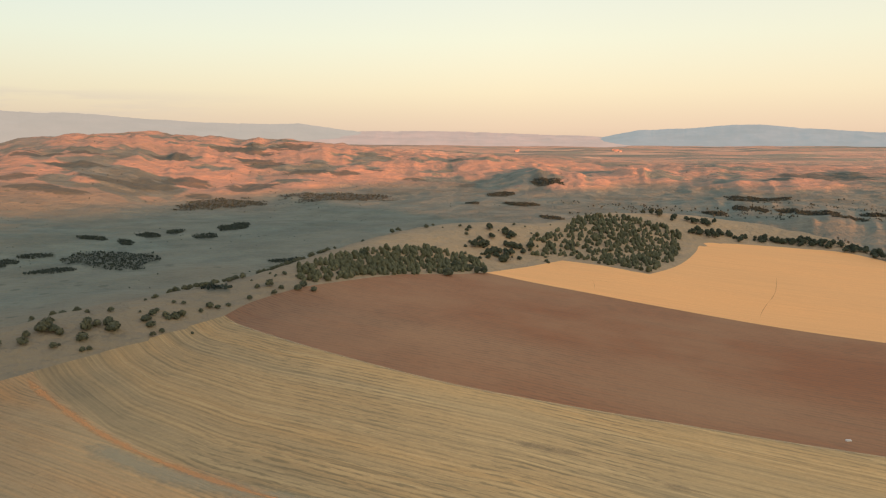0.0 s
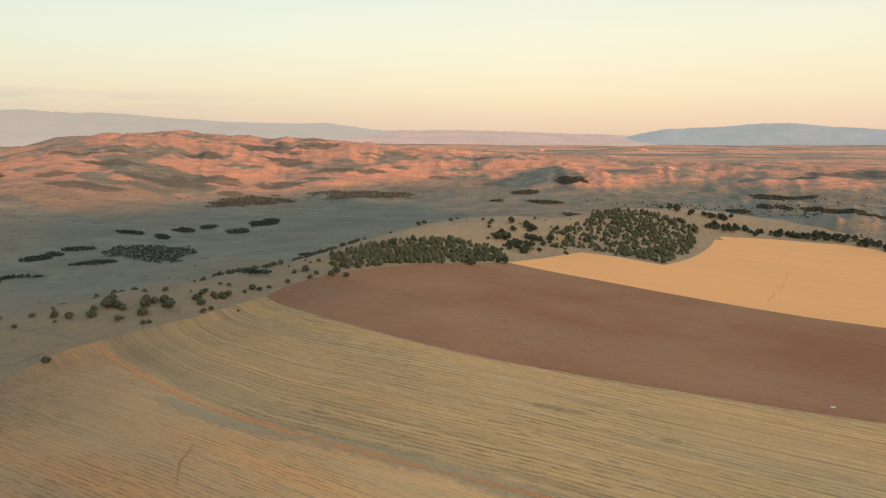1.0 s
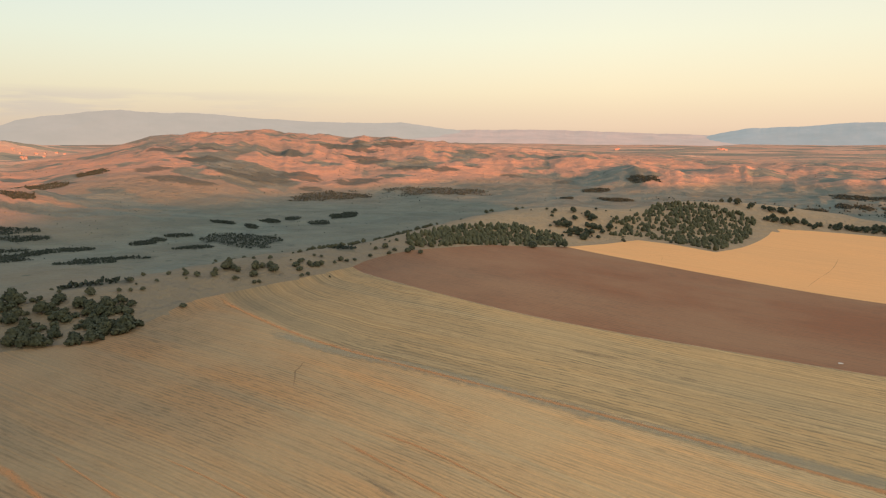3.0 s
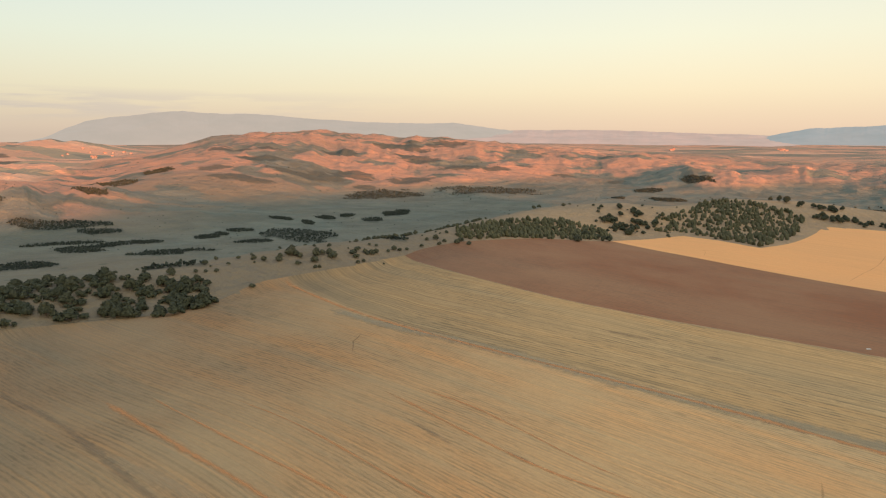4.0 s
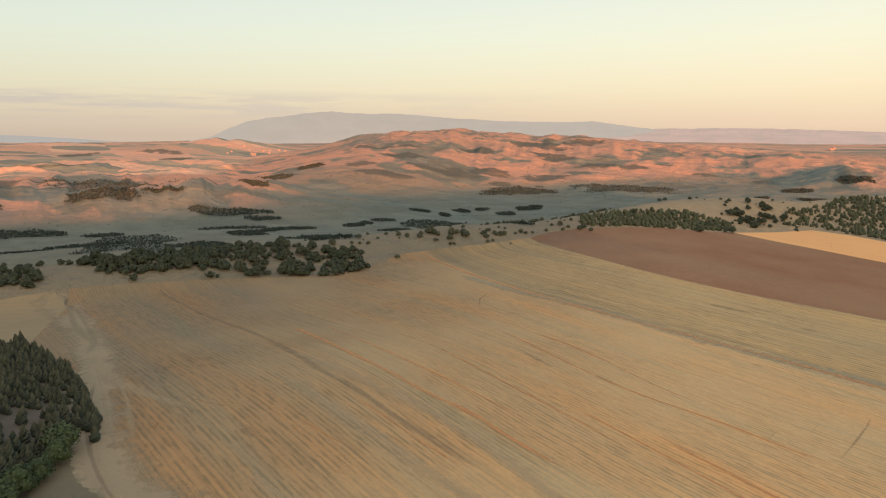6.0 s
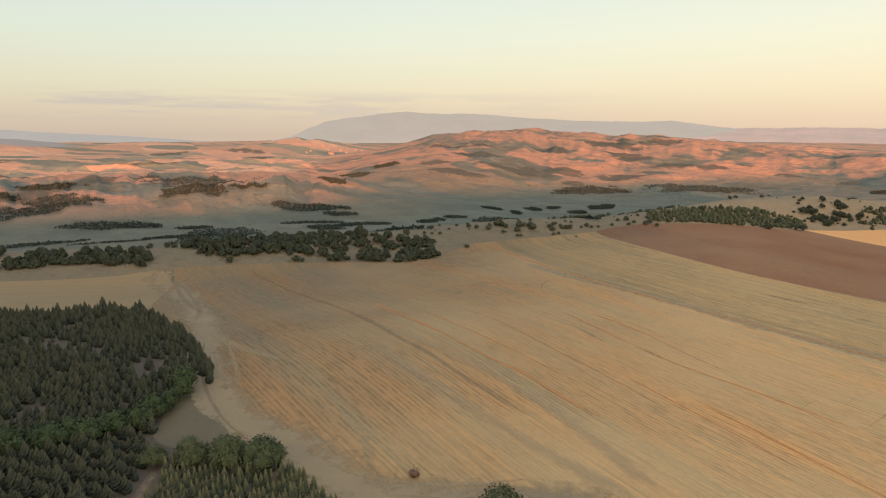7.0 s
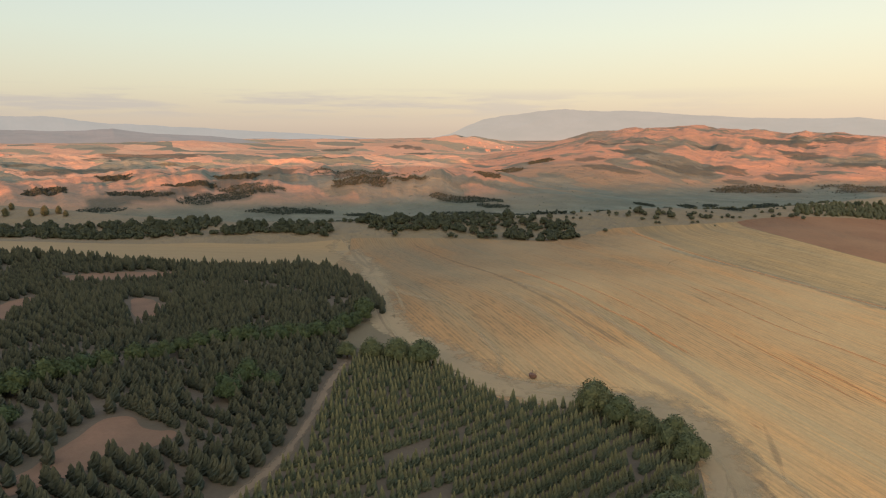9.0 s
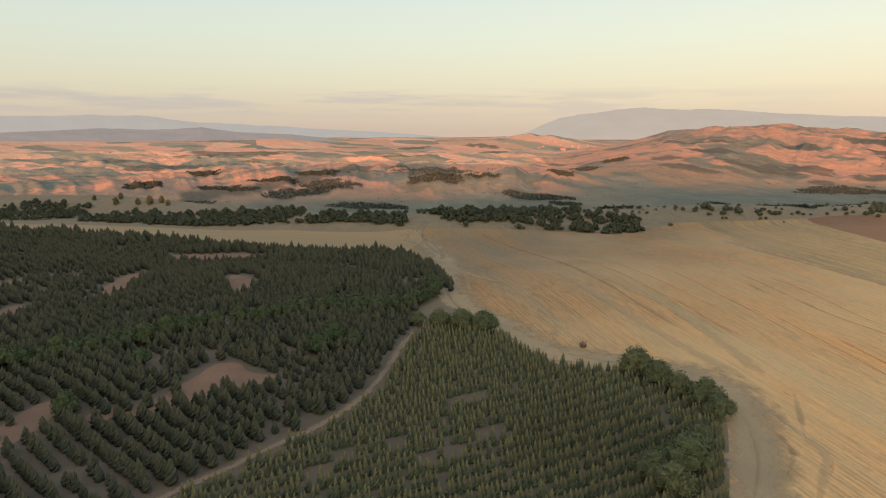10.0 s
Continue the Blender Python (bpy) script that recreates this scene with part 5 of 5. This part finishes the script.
for i, (line, w) in enumerate([([(-73.7, 37.7), (-63.1, 30.5), (-46.5, 19.2), (-35, 13.4), (-25.1, 8.4), (-16.6, 6.5), (-8.6, 1.8), (2, -3)], 1.3), ([(-28.5, 54.2), (-23.9, 51.3), (-11.1, 41.5), (-0.5, 34.5), (8.3, 30.7), (17.3, 28.5), (27.3, 23.6), (36.1, 19.7)], 0.9),
                               ([(-23.3, 57.9), (-12.5, 53.9), (-1, 45.2), (8.9, 37.4), (18.3, 32.9)], 0.8), ([(-66.5, 40.5), (-52, 30.3), (-37.7, 21.7), (-26.9, 17), (-17.6, 13.2), (-7.3, 8.9)], 0.7), ([(-50.2, 40.8), (-36.5, 33.6), (-23, 25.3), (-12.1, 19.3), (-1.8, 14.4), (7.3, 8.7)], 0.6),
                               ([(-62, -7.6), (-55.3, -9.7), (-48.2, -9.2)], 0.9), ([(-55.7, -20.3), (-57, -18.1), (-58.1, -16)], 1.0), ([(-48.2, -9.2), (-44, -11.3), (-39.5, -13.6)], 0.7), ([(-40, -8), (-32.5, -11.1), (-26.2, -13)], 0.7), ([(-37.2, 2.2), (-27.1, -2.4), (-19.2, -6.4), (-10, -10)], 0.8),
                               ([(-5, 20), (12, 10), (30, -2)], 0.7), ([(10, 16), (26, 6), (44, -6)], 0.8)]):
    ribbon("soil_streak", line, w, M_STREAK, "thin reddish soil streak along the stubble rows", "soil streak", 0.08, 0.6, 40 + i)
ribbon("stubble_band", [(-60, 109), (-52.6, 104), (-40.6, 97.5), (-9.6, 90), (16.2, 78), (37, 70), (60, 61), (90, 47), (150, 22)], 7.0, M_GREYBAND, "grey-green band of stubble along the field border", "stubble band", 0.06, 0.3, 62)
for i, (line, w) in enumerate([([(-6, 39.5), (-2.8, 36.4), (0.5, 34.6), (5, 32)], 1.2), ([(-47, -13), (-43.8, -14.4), (-38, -17)], 4.0), ([(32.1, 109.4), (37, 104.9), (45, 101)], 3.0), ([(9, 120.4), (19.6, 116.4), (28.1, 113.9)], 2.6), ([(-21.4, 43.4), (-15.4, 38.4), (-8.8, 33.4)], 1.4)]):
    ribbon("dark_streak", line, w, M_DARKTRACK, "dark weedy streak lying along the rows", "dark streak", 0.085, 0.6, 120 + i)
for i, (line, w) in enumerate([([(-100.6, 8.1), (-88, -1), (-75.6, -7.2), (-62.4, -11), (-53.7, -11.5)], 3.0), ([(-89.3, -1.1), (-74, -12.1), (-63.9, -20.1), (-55.4, -26.8)], 1.2), ([(-80.8, -3.8), (-69, -12.5), (-59.1, -20.7), (-53.7, -25.1)], 1.2), ([(-57.7, 16.5), (-44.4, 10.5), (-31.3, 5.4), (-20.7, 2.6), (-4, -6), (14, -20)], 3.2)]):
    ribbon("straw_trail", line, w, M_STRAW, "pale straw trail left by a turning machine", "straw trail", 0.10, 0.5, 130 + i)
for i, (line, w) in enumerate([([(5.7, 8.8), (5.9, 6.5), (6.6, 4)], 0.4), ([(43.8, 46.7), (42.5, 40.6), (41.1, 36.3), (38.4, 28.2), (35.3, 20.1)], 0.4), ([(35.9, 39.7), (34.4, 35.5), (32.7, 29.4)], 0.4), ([(34.6, 35.4), (34.8, 33.2), (33.8, 29.1)], 0.35), ([(15.9, 20.1), (15.9, 15.7), (16.3, 11.2)], 0.35), ([(26, 21.5), (27.5, 27.8), (29.2, 31.9)], 0.35)]):
    ribbon("erosion_rill", line, w, M_RILL, "narrow dark rill washed into the stubble soil", "erosion rill", 0.09, 0.6, 140 + i)
for i, line in enumerate(([(51, 261), (58, 264), (63, 263)], [(58, 264), (57, 256), (55, 248)], [(139, 285), (126, 257), (111, 235), (103, 220)], [(95, 221), (99, 218), (102, 216)])):
    ribbon("erosion_rill", line, 0.35, M_RILL, "narrow dark rill washed into the stubble soil", "erosion rill", 0.09, 0.6, 160 + i)
ribbon("field_border", STRIPE_LOW[::4] + (-0.6, -1.6), 2.2, M_STREAK, "reddish earth border between the stubble fields", "field border", 0.07, 0.5, 60)
ribbon("field_border", PLOUGH_LOW[::4] + (0.0, -0.6), 1.1, M_STRAW, "straw-coloured border along the ploughed field", "field border", 0.07, 0.6, 61)

# ---- small things ----


def brush_heap(x, y):
    top = new("brushwood_heap")
    top.location = (x, y, float(ground(x, y)))
    r = np.random.RandomState(5)
    v = ICO_V * (0.8, 0.65, 0.6) * (1 + r.uniform(-0.22, 0.22, (12, 1))) + (0, 0, 0.45)
    part("heap", mesh_of("heap", v, ICO_F, M_BRUSH), top)
    for i in range(9):
        a, t = r.uniform(0, 6.28), r.uniform(0.2, 1.1)
        sv, sf = trunk(r.uniform(0.7, 1.3), 0.04, 0.02, i, 5)
        ob = part("stick", mesh_of("stick", sv, sf, M_BARK), top)
        ob.matrix_local = Matrix.LocRotScale((0.4 * math.cos(a), 0.35 * math.sin(a), 0.5), Euler((t * math.sin(a), t * math.cos(a), a)), None)
    tagged(top, "heap of dark reddish brushwood lying on the field", "brushwood heap")


brush_heap(-15.2, -33.6)


def slab(x, y):
    bm = bmesh.new()
    bmesh.ops.create_cube(bm, size=1)
    bmesh.ops.scale(bm, verts=bm.verts, vec=(1.1, 0.5, 0.32))
    bmesh.ops.bevel(bm, geom=bm.edges[:], offset=0.07, segments=2, affect="EDGES")
    for q in bm.verts:
        q.co += Vector((0.06, 0.06, 0.05)) * noise.noise(q.co * 2.1)
    me = bpy.data.meshes.new("pale_stone")
    bm.to_mesh(me)
    bm.free()
    me.materials.append(M_CHALK)
    ob = new("pale_stone", me)
    ob.location = (x, y, float(ground(x, y)) + 0.12)
    tagged(ob, "single pale stone lying on the ploughed soil", "stone")


slab(77.5, 125.5)


def house(x, y, long, wide, high, turn):
    top = new("house")
    top.location, top.rotation_euler = (x, y, float(ground(x, y)) - 0.5), (0, 0, turn)
    a, b, h, g = long / 2, wide / 2, high, high + wide * 0.32
    v = [(-a, -b, 0), (a, -b, 0), (a, b, 0), (-a, b, 0), (-a, -b, h), (a, -b, h), (a, b, h), (-a, b, h), (-a, 0, g), (a, 0, g)]
    f = [(0, 1, 5), (0, 5, 4), (2, 3, 7), (2, 7, 6), (1, 2, 6), (1, 6, 5), (5, 6, 9), (3, 0, 4), (3, 4, 7), (7, 4, 8)]
    part("wall", mesh_of("wall", v, f, M_WALL), top)
    e, o = 0.5, 0.25
    r = [(-a - e, -b - e, h - o), (a + e, -b - e, h - o), (a + e, 0, g + 0.15), (-a - e, 0, g + 0.15), (a + e, b + e, h - o), (-a - e, b + e, h - o)]
    r += [(p[0], p[1], p[2] + 0.3) for p in r]
    q = [(0, 1, 2, 3), (3, 2, 4, 5), (6, 9, 8, 7), (9, 11, 10, 8), (0, 6, 7, 1), (5, 4, 10, 11), (1, 7, 8, 2), (2, 8, 10, 4), (0, 3, 9, 6), (3, 5, 11, 9)]
    part("roof", mesh_of("roof", r, q, M_TILES), top, "red tiled gable roof")
    tagged(top, "small pale house with a red roof in a far village", "house", "houses of the far village")


for i in range(14):
    px, py = (-1800, 2230) + rng.normal(0, 1, 2) * (75, 90)
    house(px, py, rng.uniform(7, 12), rng.uniform(6, 7.5), rng.uniform(3, 4), rng.uniform(0, 3))
for px, py, n in ((350, 3150, 4), (760, 3050, 5), (-2350, 560, 3)):
    for i in range(n):
        house(px + rng.normal(0, 25), py + rng.normal(0, 40), rng.uniform(10, 16), rng.uniform(6, 7.5), rng.uniform(3, 3.6), rng.uniform(-0.4, 0.4))
